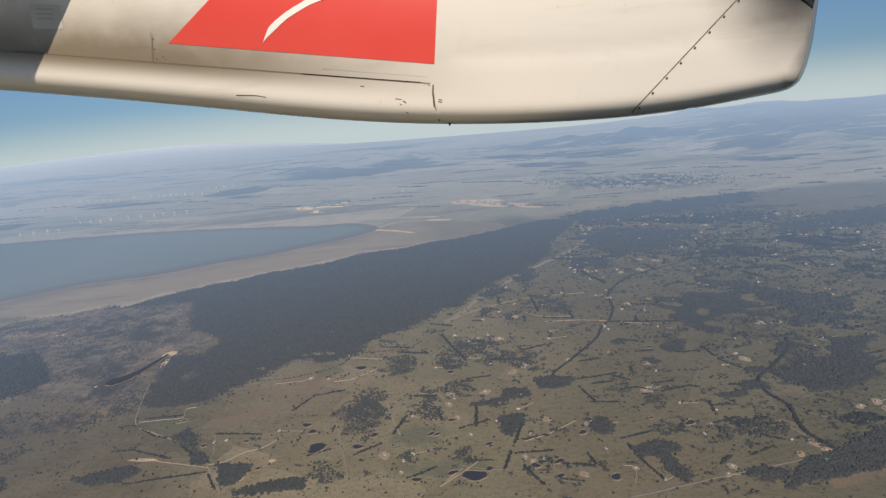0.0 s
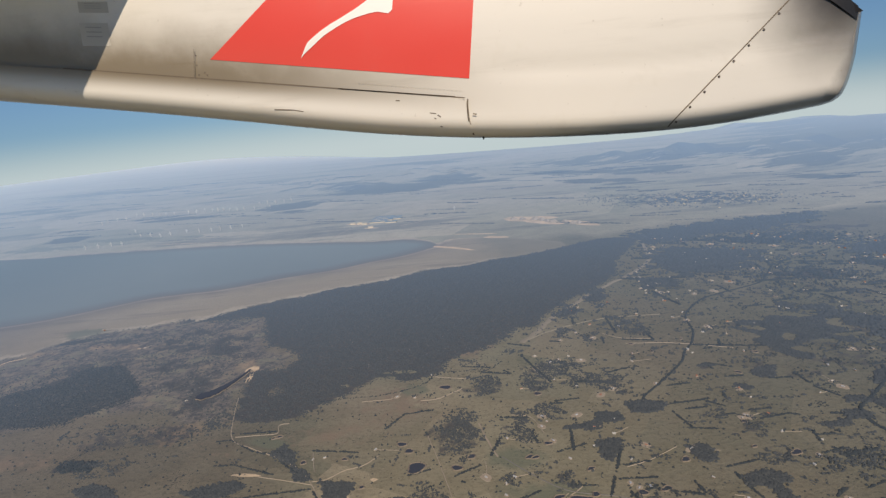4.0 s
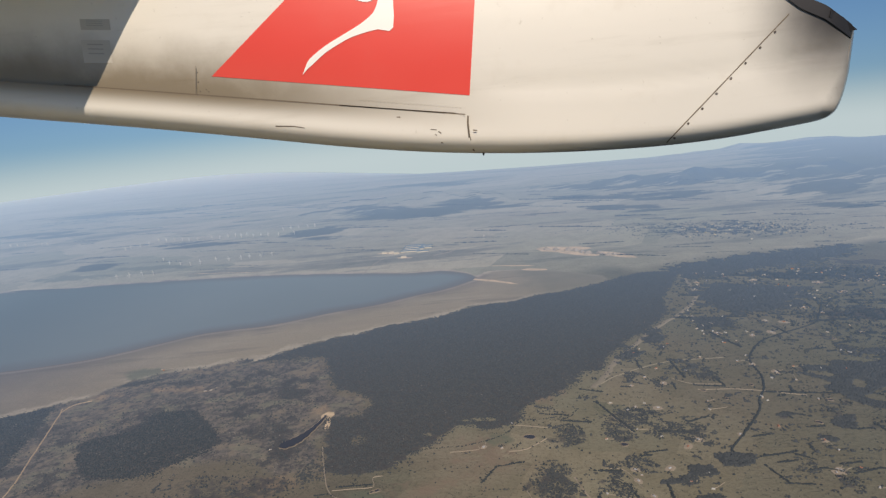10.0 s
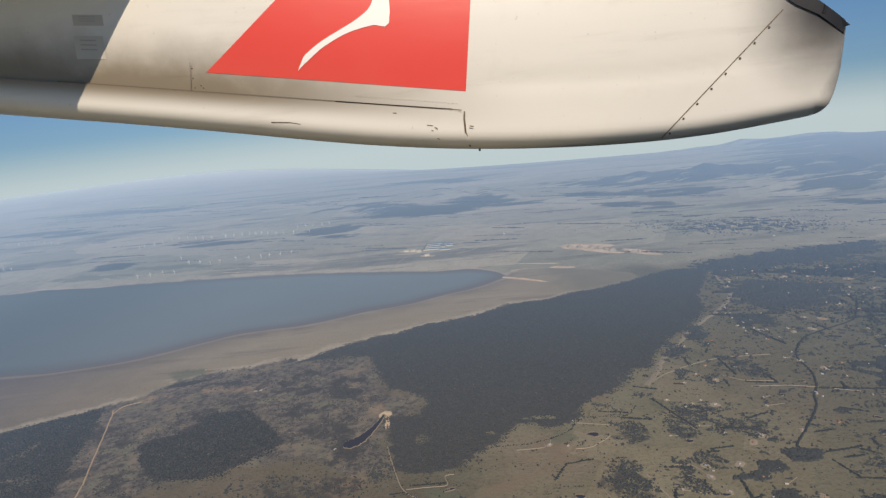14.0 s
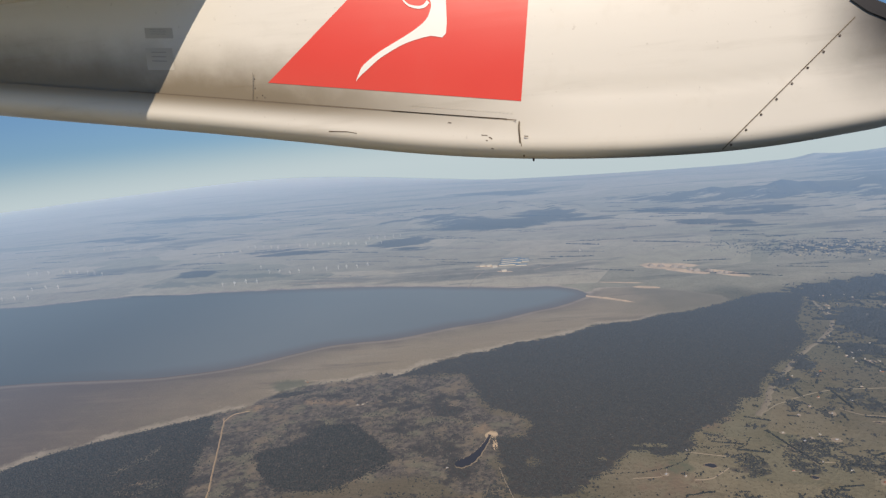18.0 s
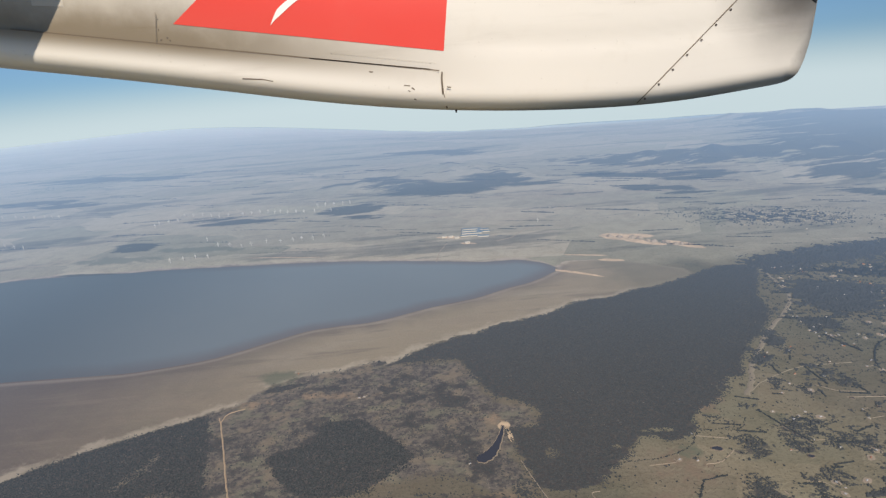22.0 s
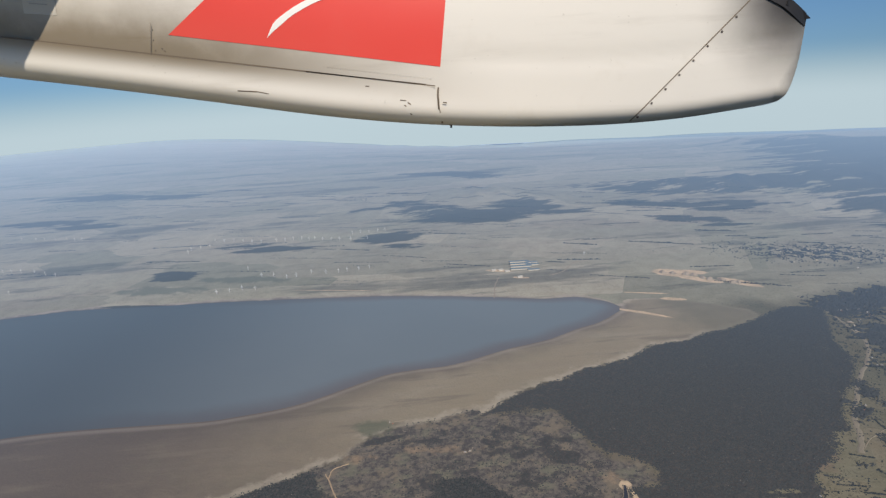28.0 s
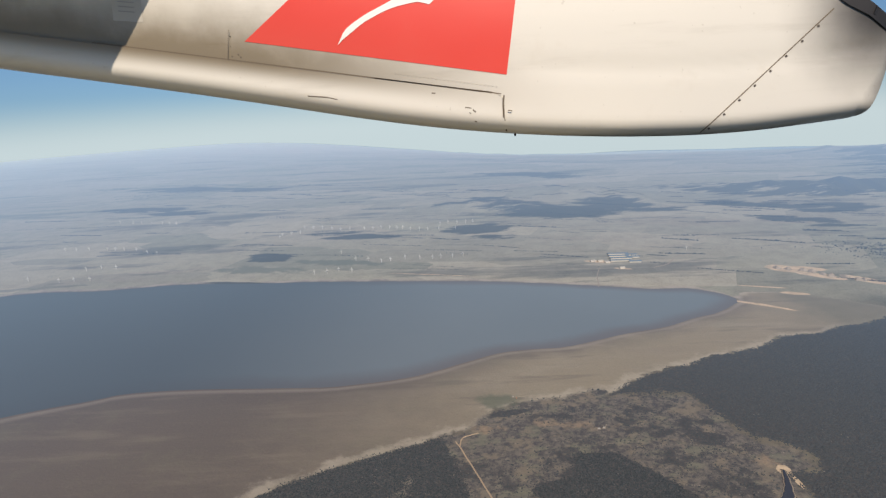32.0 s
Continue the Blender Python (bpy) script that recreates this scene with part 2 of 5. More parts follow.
    # greener paddocks, bare orange earth
    base = k.mix(k.math("MULTIPLY", k.step(k.math("ADD", k.attr("green"), k.math("MULTIPLY", k.math("SUBTRACT", mid, 0.5), 2.0)), 0.0, 0.5), 0.75), base, (0.140, 0.146, 0.092))
    base = k.mix(k.math("MULTIPLY", k.step(k.math("ADD", k.attr("earth"), k.math("MULTIPLY", k.math("SUBTRACT", k.noise(0.45, 6, 0.7), 0.55), 4.0)), 0.0, 0.9), 0.75), base, k.mix(k.step(k.attr("scrub"), -1.0, 1.0), k.mix(fine, (0.185, 0.132, 0.085), (0.270, 0.202, 0.134)), k.mix(fine, (0.260, 0.182, 0.108), (0.400, 0.300, 0.190))))
    # dark litter, heath and bracken under the trees
    speckle = k.math("ADD", k.math("MULTIPLY", k.math("SUBTRACT", k.noise(0.8, 7, 0.72), 0.5), 1.5), k.math("MULTIPLY", k.math("SUBTRACT", k.noise(0.13, 5, 0.6), 0.5), 0.9))
    cover = k.math("ADD", k.attr("cover"), speckle)
    litter = k.mix(k.step(k.noise(1.6, 5, 0.7), 0.40, 0.75), (0.064, 0.058, 0.050), (0.112, 0.098, 0.080))
    base = k.mix(k.math("MULTIPLY", k.step(cover, 0.30, 0.56), 0.93), base, litter)
    wood = k.math("ADD", k.attr("wood"), k.math("MULTIPLY", k.math("SUBTRACT", k.noise(1.0, 9, 0.72, k.where((0.022, 0.10, 0.1), 0.05)), 0.5), 4.2))
    base = k.mix(k.math("MULTIPLY", k.step(wood, 0.0, 0.2), 0.9), base, (0.052, 0.054, 0.040))
    base = k.mix(k.step(k.math("ADD", k.attr("pit"), k.math("MULTIPLY", k.math("SUBTRACT", k.noise(0.3, 6, 0.7), 0.5), 1.5)), 0.0, 0.3), base, k.mix(k.step(k.noise(0.5, 5, 0.7), 0.35, 0.7), (0.66, 0.50, 0.32), (0.44, 0.34, 0.22)))
    # land() also lays painted haze over the far plain and woods
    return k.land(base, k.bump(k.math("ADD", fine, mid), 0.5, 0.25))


def water_material():
    k = Nodes("lake_water")
    col = k.mix(k.step(k.noise(0.02, 4, 0.5), 0.35, 0.7), (0.166, 0.194, 0.210), (0.182, 0.210, 0.224))
    shallow = k.step(k.math("ADD", k.attr("shore"), k.math("MULTIPLY", k.noise(0.08, 5, 0.6), 6.0)), -5.0, 2.5)
    col = k.mix(shallow, col, (0.150, 0.140, 0.140))
    # west end painted darker, standing in for the window's vignette
    col = k.mix(k.math("MULTIPLY", k.step(k.attr("west"), 0.0, 75.0), 0.9), col, (0.076, 0.090, 0.105))
    # haze over the water, painted as a pale blue gloss
    return k.land(col, k.bump(k.noise(3.0, 3), 0.1, 0.05), power=4.6, haze_tint=(0.46, 0.67, 0.83), gloss_rough=1.0, top=0.95)


M_GROUND, M_WATER = ground_material(), water_material()


# ---- plan of the country ----
def smooth_line(points, steps=6):
    """A smooth line through plan points."""
    p = np.array(points, float)
    q = np.vstack([2 * p[0] - p[1], p, 2 * p[-1] - p[-2]])
    out = []
    for i in range(1, len(q) - 2):
        for s in np.arange(steps) / steps:
            a, b, c, d = q[i - 1:i + 3]
            out.append(0.5 * (2 * b + (c - a) * s + (2 * a - 5 * b + 4 * c - d) * s * s + (3 * b - a - 3 * c + d) * s ** 3))
    return np.array(out + [p[-1]])


def inside(poly, x, y):
    """Distance to a closed outline, positive inside."""
    x, y = np.asarray(x, float), np.asarray(y, float)
    best, odd = np.full(x.shape, 1e18), np.zeros(x.shape, bool)
    for (ax, ay), (bx, by) in zip(poly, np.roll(poly, -1, axis=0)):
        dx, dy = bx - ax, by - ay
        t = np.clip(((x - ax) * dx + (y - ay) * dy) / (dx * dx + dy * dy + 1e-12), 0, 1)
        best = np.minimum(best, (x - ax - t * dx) ** 2 + (y - ay - t * dy) ** 2)
        if dy:
            odd ^= ((ay > y) != (by > y)) & (x < dx * (y - ay) / dy + ax)
    return np.where(odd, 1, -1) * np.sqrt(best)


NEAR_SHORE = smooth_line([(-420, 104), (-260, 112), (-137.5, 114.8), (-114.6, 117), (-80.5, 115.3), (-69, 117), (-59, 121.4), (-50.3, 130), (-43.5, 137), (-37, 140.5), (-28, 144.5),
                          (-14, 157.5), (-2, 167), (8, 178.5), (16, 186), (26.5, 201)], 4)
FAR_SHORE = smooth_line([(28, 207), (25.5, 213), (20.5, 216.5), (15, 218.5), (2, 214), (-14, 214.5), (-32, 214), (-51, 212.5), (-70, 209), (-87, 206), (-107, 203), (-123, 200),
                         (-146, 199), (-169, 193.5), (-199, 194.5), (-260, 182), (-330, 165), (-420, 145)], 4)
LAKE = np.vstack([NEAR_SHORE, FAR_SHORE])
TREE_LINE = smooth_line([(-300, -40), (-160, 20), (-105, 58), (-85, 75), (-76.5, 81.5), (-70, 85), (-62, 89), (-55, 93), (-51, 95.6), (-47.8, 98.2), (-44.7, 102), (-42.8, 106.5), (-39.3, 109),
                         (-31.5, 112.5), (-24.8, 117), (-23.5, 114.8), (-20.4, 119.3), (-15.8, 125.3), (-11, 129.8), (-9.5, 132), (-4, 135.5), (0.8, 141.5), (7, 145.5), (15.6, 152.3), (24, 162),
                         (31.5, 166.5), (37, 169), (45.4, 177), (54.7, 182.2), (65.8, 191.5), (77.5, 202.5), (90, 213), (101, 224), (120.5, 234.5), (145, 248), (170, 256), (230, 275)], 3)
FLATS = np.vstack([TREE_LINE[:90], [(74, 206), (62, 214), (48, 219), (34, 217)], FAR_SHORE + np.array([0, 2.5]), [(-420, -60)]])
FOREST_SOUTH = [(104, 214), (94.5, 195), (82.5, 173), (77.5, 155), (71, 146), (64, 136), (57, 128.5), (51, 119), (47.5, 110.5), (43.5, 109.5), (41, 103.5), (35.5, 97.5), (31.5, 95), (29, 91.3), (28.7, 87.7),
                (25.2, 84.8), (21.8, 83.6), (20, 85.3), (18.2, 84.8), (16.2, 82.2), (14.7, 79), (10.3, 74.6), (8.7, 71), (4, 69.5), (-0.9, 70.1), (-1.5, 76.5), (-2.2, 82.8), (-3, 88), (2, 88.8),
                (3.3, 94), (0.7, 97.6), (-4, 100), (-6, 105.6), (-7.6, 112), (-9.5, 118)]
FOREST = np.vstack([TREE_LINE[45:94], FOREST_SOUTH])
SCRUB = np.vstack([TREE_LINE[3:46], [(-9.5, 117), (-6, 105), (-3.5, 98), (2, 96), (3, 90), (-2.6, 87), (-1.8, 78), (-1, 70), (-4, 68), (-13, 74), (-21, 72), (-30, 67), (-44, 58), (-70, 40), (-120, 0)]])
# blobs: centre, half lengths, turn
WOODS = [(-117.8, 299.3, 26, 12, -0.05), (-49.7, 321.7, 18, 20, 0.1), (-11.5, 416, 52, 30, -0.13), (40.6, 455.5, 38, 30, -0.12), (154, 415, 32, 17, -0.13), (159, 483, 60, 20, -0.2), (215, 503, 28, 18, -0.17),
         (-254, 388, 44, 16, -0.3), (-133.5, 243, 9, 8, -0.15), (-127, 200.4, 12, 2, -0.1), (325, 480, 36, 32, -0.2), (289, 397, 23, 18, -0.15), (-35, 458, 26, 14, -0.16), (-290, 520, 90, 20, -0.15),
         (163, 560, 60, 20, -0.1), (300, 600, 190, 52, 0.18), (480, 640, 240, 130, 0.9), (650, 880, 300, 150, 0.9), (900, 930, 300, 170, 0.1), (1300, 1000, 300, 200, 0.0), (-3, 670, 60, 35, -0.2), (20, 281, 5, 1.2, 0.0)]
FARM_WOODS = [(87.7, 56.5, 2.2, 1.6, 0), (-14.5, 57.2, 2.2, 1.9, 0)]
THIN_WOODS = [(-12, 66, 10, 4, 0), (29.3, 66.5, 3.6, 6.4, 0), (-15.1, 62.8, 3, 2.6, 0), (81.4, 52, 2.8, 2.4, 0), (32.7, 80.5, 2.4, 2.6, 0), (28.2, 67.2, 3.6, 2.2, 0), (10.3, 73.6, 1.8, 1.6, 0)]
# loose groves round houses and gullies
CLUSTERS = [(30.2, 69, 2.5, 4.3, 0), (112.5, 211.4, 7.2, 13.3, 0), (159.5, 209.3, 17, 21.4, 0)]
BLOCK = np.array([(-37.9, 79.8), (-37.4, 81.5), (-32.2, 83.6), (-31.9, 90.5), (-25.6, 91.2), (-19.3, 83.5), (-17.5, 79.7), (-17.4, 76.2), (-20.9, 73), (-22.9, 69.2), (-30.8, 69.1), (-35.3, 74.5)])
# outlines of the woods among the farms
FARM_POLYS = [np.array(p) for p in (
    [(94.9, 76.2), (102.4, 82.4), (112, 84.1), (100, 68), (93.1, 65), (88.3, 65.5), (88.1, 72.8), (92.5, 76.5)],
    [(93.9, 180.2), (105.6, 192.1), (119.9, 190.7), (132.8, 184.5), (118.4, 162.6), (106.6, 157.3), (93.4, 152.5), (90.3, 162.3)],
    [(101, 222), (120, 233), (145, 246.5), (170, 255), (205, 266), (190, 242), (155, 224), (130, 214), (110, 203), (98, 196)],
    [(161.7, 184.9), (194.3, 201.4), (230, 212), (205, 182.7), (168.2, 172.6), (155.4, 175.6)],
    [(76, 49.2), (80.5, 50.3), (90, 54), (84, 45.8), (72.7, 45.7), (70.8, 45.4)])]
FARM_POLYS += [np.array(p) for p in (
    [(43.7, 68.8), (48, 72.3), (54, 75.7), (52.5, 71), (47, 68.6)],
    [(53.7, 75.8), (57.4, 77.2), (60.2, 76.6), (59, 72.8), (53.6, 72.7)],
    [(46.9, 64.9), (48.7, 65.8), (50.1, 65.5), (49.2, 63.3), (47.2, 60.7), (46.6, 61)],
    [(57.8, 63.5), (59.6, 64.1), (60.3, 63), (59.6, 60.3), (57.7, 60)],
    [(60.9, 56.3), (63.6, 57.3), (65.4, 56.5), (65, 55.1), (62.3, 54.2), (60.3, 54.5)],
    [(62.4, 54.7), (63.4, 54.2), (63, 49), (61.9, 48), (61.8, 50.7)],
    [(69, 48.9), (71.3, 48.9), (72.4, 47.2), (69.8, 46.6), (68.3, 47.7)],
    [(88.4, 110.2), (96.2, 114.4), (104.3, 115.6), (108, 109.9), (102.2, 99.1), (96.4, 97), (92.7, 99.1), (90.3, 92.9), (82.7, 86.7), (76, 82.9), (78.2, 85.9), (85.5, 92.9), (85.5, 103)],
    [(103.4, 124.2), (110.6, 118.9), (121.5, 106.9), (120.3, 99.5), (107.9, 86.5), (104.6, 93.5), (106, 104.7), (104.3, 115.6)],
    [(76.3, 68.1), (80.7, 68.4), (80.4, 67.2), (77, 66.8)])]
FARM_POLYS += [np.array(p) for p in (
    [(82.3, 71.3), (85.3, 70.5), (84.2, 68.1), (81.5, 68.8)],
    [(68.8, 92.4), (72, 92.9), (72.1, 90.7), (68.9, 89.9)],
    [(62.4, 70.7), (63.9, 71.1), (63.9, 68.7), (62.1, 68.3)],
    [(64.5, 114.3), (68.3, 116.1), (66.9, 111.3), (63.6, 111.2)],
    [(66.7, 98.5), (68.1, 97.9), (67.1, 95.5), (65.9, 96.6)],
    [(50.4, 115.8), (56.5, 125.7), (57.8, 122.8), (53.7, 115.8)],
    [(60.4, 131.5), (68.3, 139.7), (67.6, 132.3), (62.5, 125.1)],
    [(83.2, 73.8), (89.9, 77.8), (99.8, 87.3), (98.1, 83.8), (91.5, 76.7), (86.8, 73.4), (83.2, 72.2)],
    [(72.1, 81.9), (74.2, 81.1), (75.4, 80.4), (74, 78.5), (72.7, 79.2)])]
FARM_POLYS += [np.array(p) for p in ([(7, 61.2), (8.1, 63.2), (9.8, 60.3), (9.9, 58.2), (7.7, 60)],
    [(10, 57.8), (11.7, 56.5), (12.1, 54.4), (11.1, 54.4)],
    [(13.7, 54), (16.5, 54.2), (17.2, 53.6), (15.3, 49.1), (14.3, 48.6)],
    [(-11.2, 49.7), (-10.2, 51.4), (-8.1, 50.2), (-6.4, 45.5), (-7.6, 44.9), (-9.4, 44.9)],
    [(-0.5, 49.5), (2.1, 52.2), (4.4, 53.5), (5.5, 52.2), (3.9, 49.1), (1.7, 47)],
    [(15.5, 46.1), (19.6, 49.8), (22.6, 50.8), (22.3, 48.1), (17.4, 46.1)])]
# loose groves of gums with grass showing between them
GROVES = [np.array(p) for p in (
    [(49.6, 107.3), (53.3, 110.5), (54.1, 107.8), (50.9, 104.3)],
    [(55.8, 105), (58.5, 106.9), (57.6, 102.4), (55.4, 100.5)],
    [(40.8, 84.4), (44.2, 91.8), (49.4, 92.7), (50.8, 90.3), (48.8, 87.1), (45.4, 85.8), (43.7, 80.6), (40.8, 80.7)],
    [(37.5, 73.7), (43.5, 76.1), (45.3, 73.3), (42.5, 71.4), (38.4, 72.2)],
    [(35.4, 69.2), (38.8, 71.3), (39.8, 66.8), (38.7, 65), (35.5, 65.9)],
    [(54.1, 88.2), (57.1, 85.5), (55.6, 79.6), (52.6, 80.6)],
    [(67, 112.1), (69, 108.7), (68.7, 105.6), (64.3, 106.1)],
    [(32.9, 85.7), (36.6, 86.2), (36.6, 79.6), (32.4, 77.8)],
    [(39.4, 56.2), (41, 57.6), (41.6, 54.9), (39.2, 54)])]
GROVES += [np.array(p) for p in (
    [(34.7, 57.7), (35.7, 57.2), (35, 55), (33.7, 55)],
    [(69.8, 69.4), (67.8, 68.6), (64.6, 66.3), (65.3, 65.6), (70.6, 68.1)],
    [(95.8, 80.8), (99.5, 79.5), (91.3, 69.3), (86.3, 68.2), (86.2, 71)],
    [(81.8, 150.7), (91.3, 151.2), (89.8, 142.5), (78.5, 138.3)],
    [(71.8, 60.1), (78.6, 61.8), (80.4, 58.9), (78.7, 56.1), (71.4, 56.2)],
    [(67.1, 62.6), (68.7, 61.3), (66.4, 58.2), (64.9, 59.5)],
    [(51.8, 86.8), (53.8, 85), (52.2, 81.3), (48.9, 82.4), (46.4, 81.8), (47.8, 85.6)])]

GROVES += [np.array(p) for p in ([(27.1, 68.2), (30.2, 73.9), (32.9, 73.3), (31.6, 65.4), (29.7, 60.4), (27.9, 63.7)],
    [(-12.4, 57.3), (-10.7, 58.9), (-8.2, 57), (-9.3, 54.8)],
    [(-9, 61.4), (-8.3, 63.2), (-7, 60.5), (-7.9, 59.6)],
    [(23, 51.6), (26.8, 55.7), (27, 54.1), (26, 50.9), (23.5, 50)],
    [(-4.3, 70.5), (-1.5, 72.3), (-0.2, 68.3), (-2.3, 67.5)],
    [(-15, 58.4), (-13.1, 58.6), (-10.4, 54.4), (-12.7, 53.6)])]


def farm_wood(x, y):
    """Distance inside the nearest farm wood."""
    best = np.full(np.shape(x), -99.0)
    for poly in FARM_POLYS:
        best = np.maximum(best, inside(poly, x, y))
    return best


def grove(x, y):
    """Distance inside the nearest loose grove."""
    best = np.full(np.shape(x), -99.0)
    for poly in GROVES:
        best = np.maximum(best, inside(poly, x, y))
    return best


BIG_WOODS = [(137.6, 204, 16, 9, -0.2), (181, 224, 16, 7, -0.2), (158, 158, 12, 14, 0), (150, 120, 14, 9, 0.3), (128, 150, 10, 8, 0.3)]
BROKEN = [(102, 94, 27, 20, 0.35), (88, 62, 16, 8, 0.2), (120, 150, 26, 30, 0.0)]
THICKETS = [(-45, 102.8, 9, 1.2, 0.42), (-11, 98, 3, 3, 0.0), (-15, 117, 7, 2.5, 0.5)]
GLADES = [(0.3, 93.5, 2.6, 3.6, 0.0), (-6.2, 108, 2.2, 8, 0.2), (-36, 99.5, 13, 3.4, 0.14), (-43, 109.5, 5.5, 3.6, 0.5), (-56, 79.5, 6.5, 1.3, 1.2), (-51, 71, 4, 2.2, 0.4), (-3.2, 88, 2.2, 8, 0.05), (-8, 111, 4, 4.5, 0.2), (-24, 112, 12, 2.2, 0.25), (-44, 92, 6, 5, 0.0), (-18, 76, 10, 2, 0.0), (18, 79, 5, 3, 0.2)]
CLEARINGS = [(74.2, 165, 2.6, 3.8, 0.1), (76, 155, 1.1, 1.6, 0.0), (22, 87.5, 3.5, 1.0, 0.1), (13, 82, 1.2, 1.2, 0.0), (3, 80, 1.5, 2.5, 0.0)]
GREEN = [(-43, 109.5, 5.5, 3.4, 0.5), (36, 60.5, 5, 3.2, 0.1), (38, 53, 6, 3, 0.1), (-128, 220, 20, 7, 0.0), (-105, 236, 20, 6, 0.0), (24, 80.5, 3, 2, 0.2), (6, 64, 3.5, 1.8, -0.3)]
EARTH_SPOTS = [(-45, 98.5, 5, 2.2, 0.15), (-33, 100.8, 9, 2.6, 0.15), (-24, 72.5, 9, 2.4, 0.15), (-52, 73, 5, 2.2, 0.5), (-3.6, 91, 1.4, 2.6, 0.3), (1.2, 60.5, 2.4, 0.9, -0.2), (68, 85, 1.6, 1.8, 0.0), (80, 58.5, 1.6, 2.2, 0.5), (86, 67, 1.3, 1.4, 0.0), (-5, 90, 1.8, 2.2, 0.0),
               (19.5, 57.8, 1.0, 0.9, 0.0), (22, 76, 7, 8, 0.2), (14, 66, 7, 4, 0.2), (33, 97, 7, 5, 0.8), (80, 45, 14, 3.2, -0.05), (-6, 66, 8, 4, 0.1), (-25, 58, 12, 6, 0.1)]
BARE = [(5.1, 55.3, 1.6, 0.5, 0.0), (19.3, 55, 0.5, 0.5, 0.0), (16.1, 50.1, 0.6, 0.5, 0.3), (67, 265.5, 7, 7.0, -0.2), (77, 268, 8, 4.0, 0.0), (91, 251, 9, 4.5, -0.9), (76, 254, 9, 4.0, -0.6), (-3.0, 88.6, 0.9, 1.4, -0.25), (-2.3, 85, 0.45, 2.2, 0.1), (-8, 258.5, 5, 2.4, 0.0), (51, 219, 4.5, 2.0, 0.0), (44, 227, 9, 0.9, 0.0), (0, 246.7, 3, 1.5, 0.0), (-20, 211, 10, 0.8, 0.1), (20, 205, 8, 1.2, -0.3), (33, 199, 9, 1.3, -0.6), (-70, 219, 16, 0.5, 0.0)]


def blobs(table, x, y):
    """1 at the middle of a blob, 0 on its rim, lower outside."""
    best = np.full(np.shape(x), -4.0)
    for cx, cy, a, b, turn in table:
        u = (x - cx) * math.cos(turn) + (y - cy) * math.sin(turn)
        v = -(x - cx) * math.sin(turn) + (y - cy) * math.cos(turn)
        best = np.maximum(best, 1 - np.hypot(u / a, v / b))
    return best


def soft(v, lo, hi):
    t = np.clip((v - lo) / (hi - lo), 0, 1)
    return t * t * (3 - 2 * t)


def ripple(x, y):
    """A cheap patchy field between 0 and 1."""
    return 0.5 + 0.17 * (np.sin(x * 0.31 + 1.3 * np.sin(y * 0.23)) + np.sin(y * 0.37 + 1.7 * np.sin(x * 0.19 + 1)) + np.sin((x + y) * 0.11 + 2 * np.sin((x - y) * 0.07)))


def cover_of(x, y):
    """How much of the ground stands under trees."""
    scrub = soft(inside(SCRUB, x, y), -1.5, 1.5)
    c = 0.02 + (0.07 + 0.12 * soft(x, 75, 130)) * ripple(x, y) * soft(y, 240, 110)
    c = np.where(y > np.interp(x, TREE_LINE[:, 0], TREE_LINE[:, 1]) + 1, -0.5, c)
    c = np.maximum(c, 0.40 * soft(blobs(THIN_WOODS, x, y), -0.25, 0.4))
    c = np.maximum(c, 0.34 * soft(blobs(BROKEN, x, y) + 1.6 * (ripple(x * 2.1 + 5, y * 2.1) - 0.5), -0.1, 0.7))
    c = np.maximum(c, 0.34 * soft(grove(x, y) + 2.5 * (ripple(x * 4, y * 4) - 0.5), -0.4, 0.5))
    c = np.maximum(c, 0.42 * soft(blobs(CLUSTERS, x, y), -0.1, 0.5))
    c = np.maximum(c, 0.92 * soft(blobs(BIG_WOODS, x, y) + 1.3 * (ripple(x * 1.9, y * 1.9) - 0.55) + 0.5 * (ripple(x * 5, y * 5) - 0.5), 0.05, 0.3))
    c = np.maximum(c, 0.95 * soft(blobs(FARM_WOODS, x, y), -0.08, 0.15))
    c = np.maximum(c, (0.95 - 0.2 * soft(y, 70, 110)) * soft(farm_wood(x, y) + 9.0 * (ripple(x * 2.6, y * 2.6) - 0.66) * soft(y, 60, 90), -0.3, 0.6 + 2.0 * soft(y, 70, 110)))
    c = c * (1 - scrub) + scrub * np.clip(0.62 * ripple(x * 1.7, y * 1.7) + 0.5 * (ripple(x * 4.3, y * 4.3) - 0.5) - 0.02, 0.02, 0.7)
    c = np.maximum(c, scrub * 0.88 * soft(blobs(THICKETS, x, y) + 0.5 * (ripple(x * 2.3, y * 2.3) - 0.5), -0.12, 0.25))
    c = np.maximum(c, scrub * 0.95 * soft(inside(BLOCK, x, y), -0.7, 0.7))
    c = np.maximum(c, scrub * 0.80 * soft(-51.0 + 0.30 * (95 - y) - x, -0.4, 0.8))
    c = c - 0.45 * soft(blobs(GLADES, x, y), -0.2, 0.35)
    forest = soft(inside(FOREST, x, y), -0.5, 1.2)
    c = np.maximum(c, 0)
    return c * (1 - forest) + forest * (0.62 + 0.56 * soft(inside(FOREST, x, y) + 4 * (ripple(x * 2.7, y * 2.7) - 0.5), 0, 9)) * (1 - 0.7 * soft(blobs(CLEARINGS, x, y), 0.0, 0.4))


# far hills: centre, half lengths, height
HILLS = [(20, 510, 70, 50, 3.0), (-48, 425, 60, 22, 2.2), (-92, 343, 95, 16, 1.2), (260, 584, 120, 40, 4), (450, 600, 150, 90, 5), (370, 480, 90, 50, 3), (900, 900, 260, 130, 7), (640, 1050, 220, 110, 5), (1300, 1000, 300, 150, 10)]


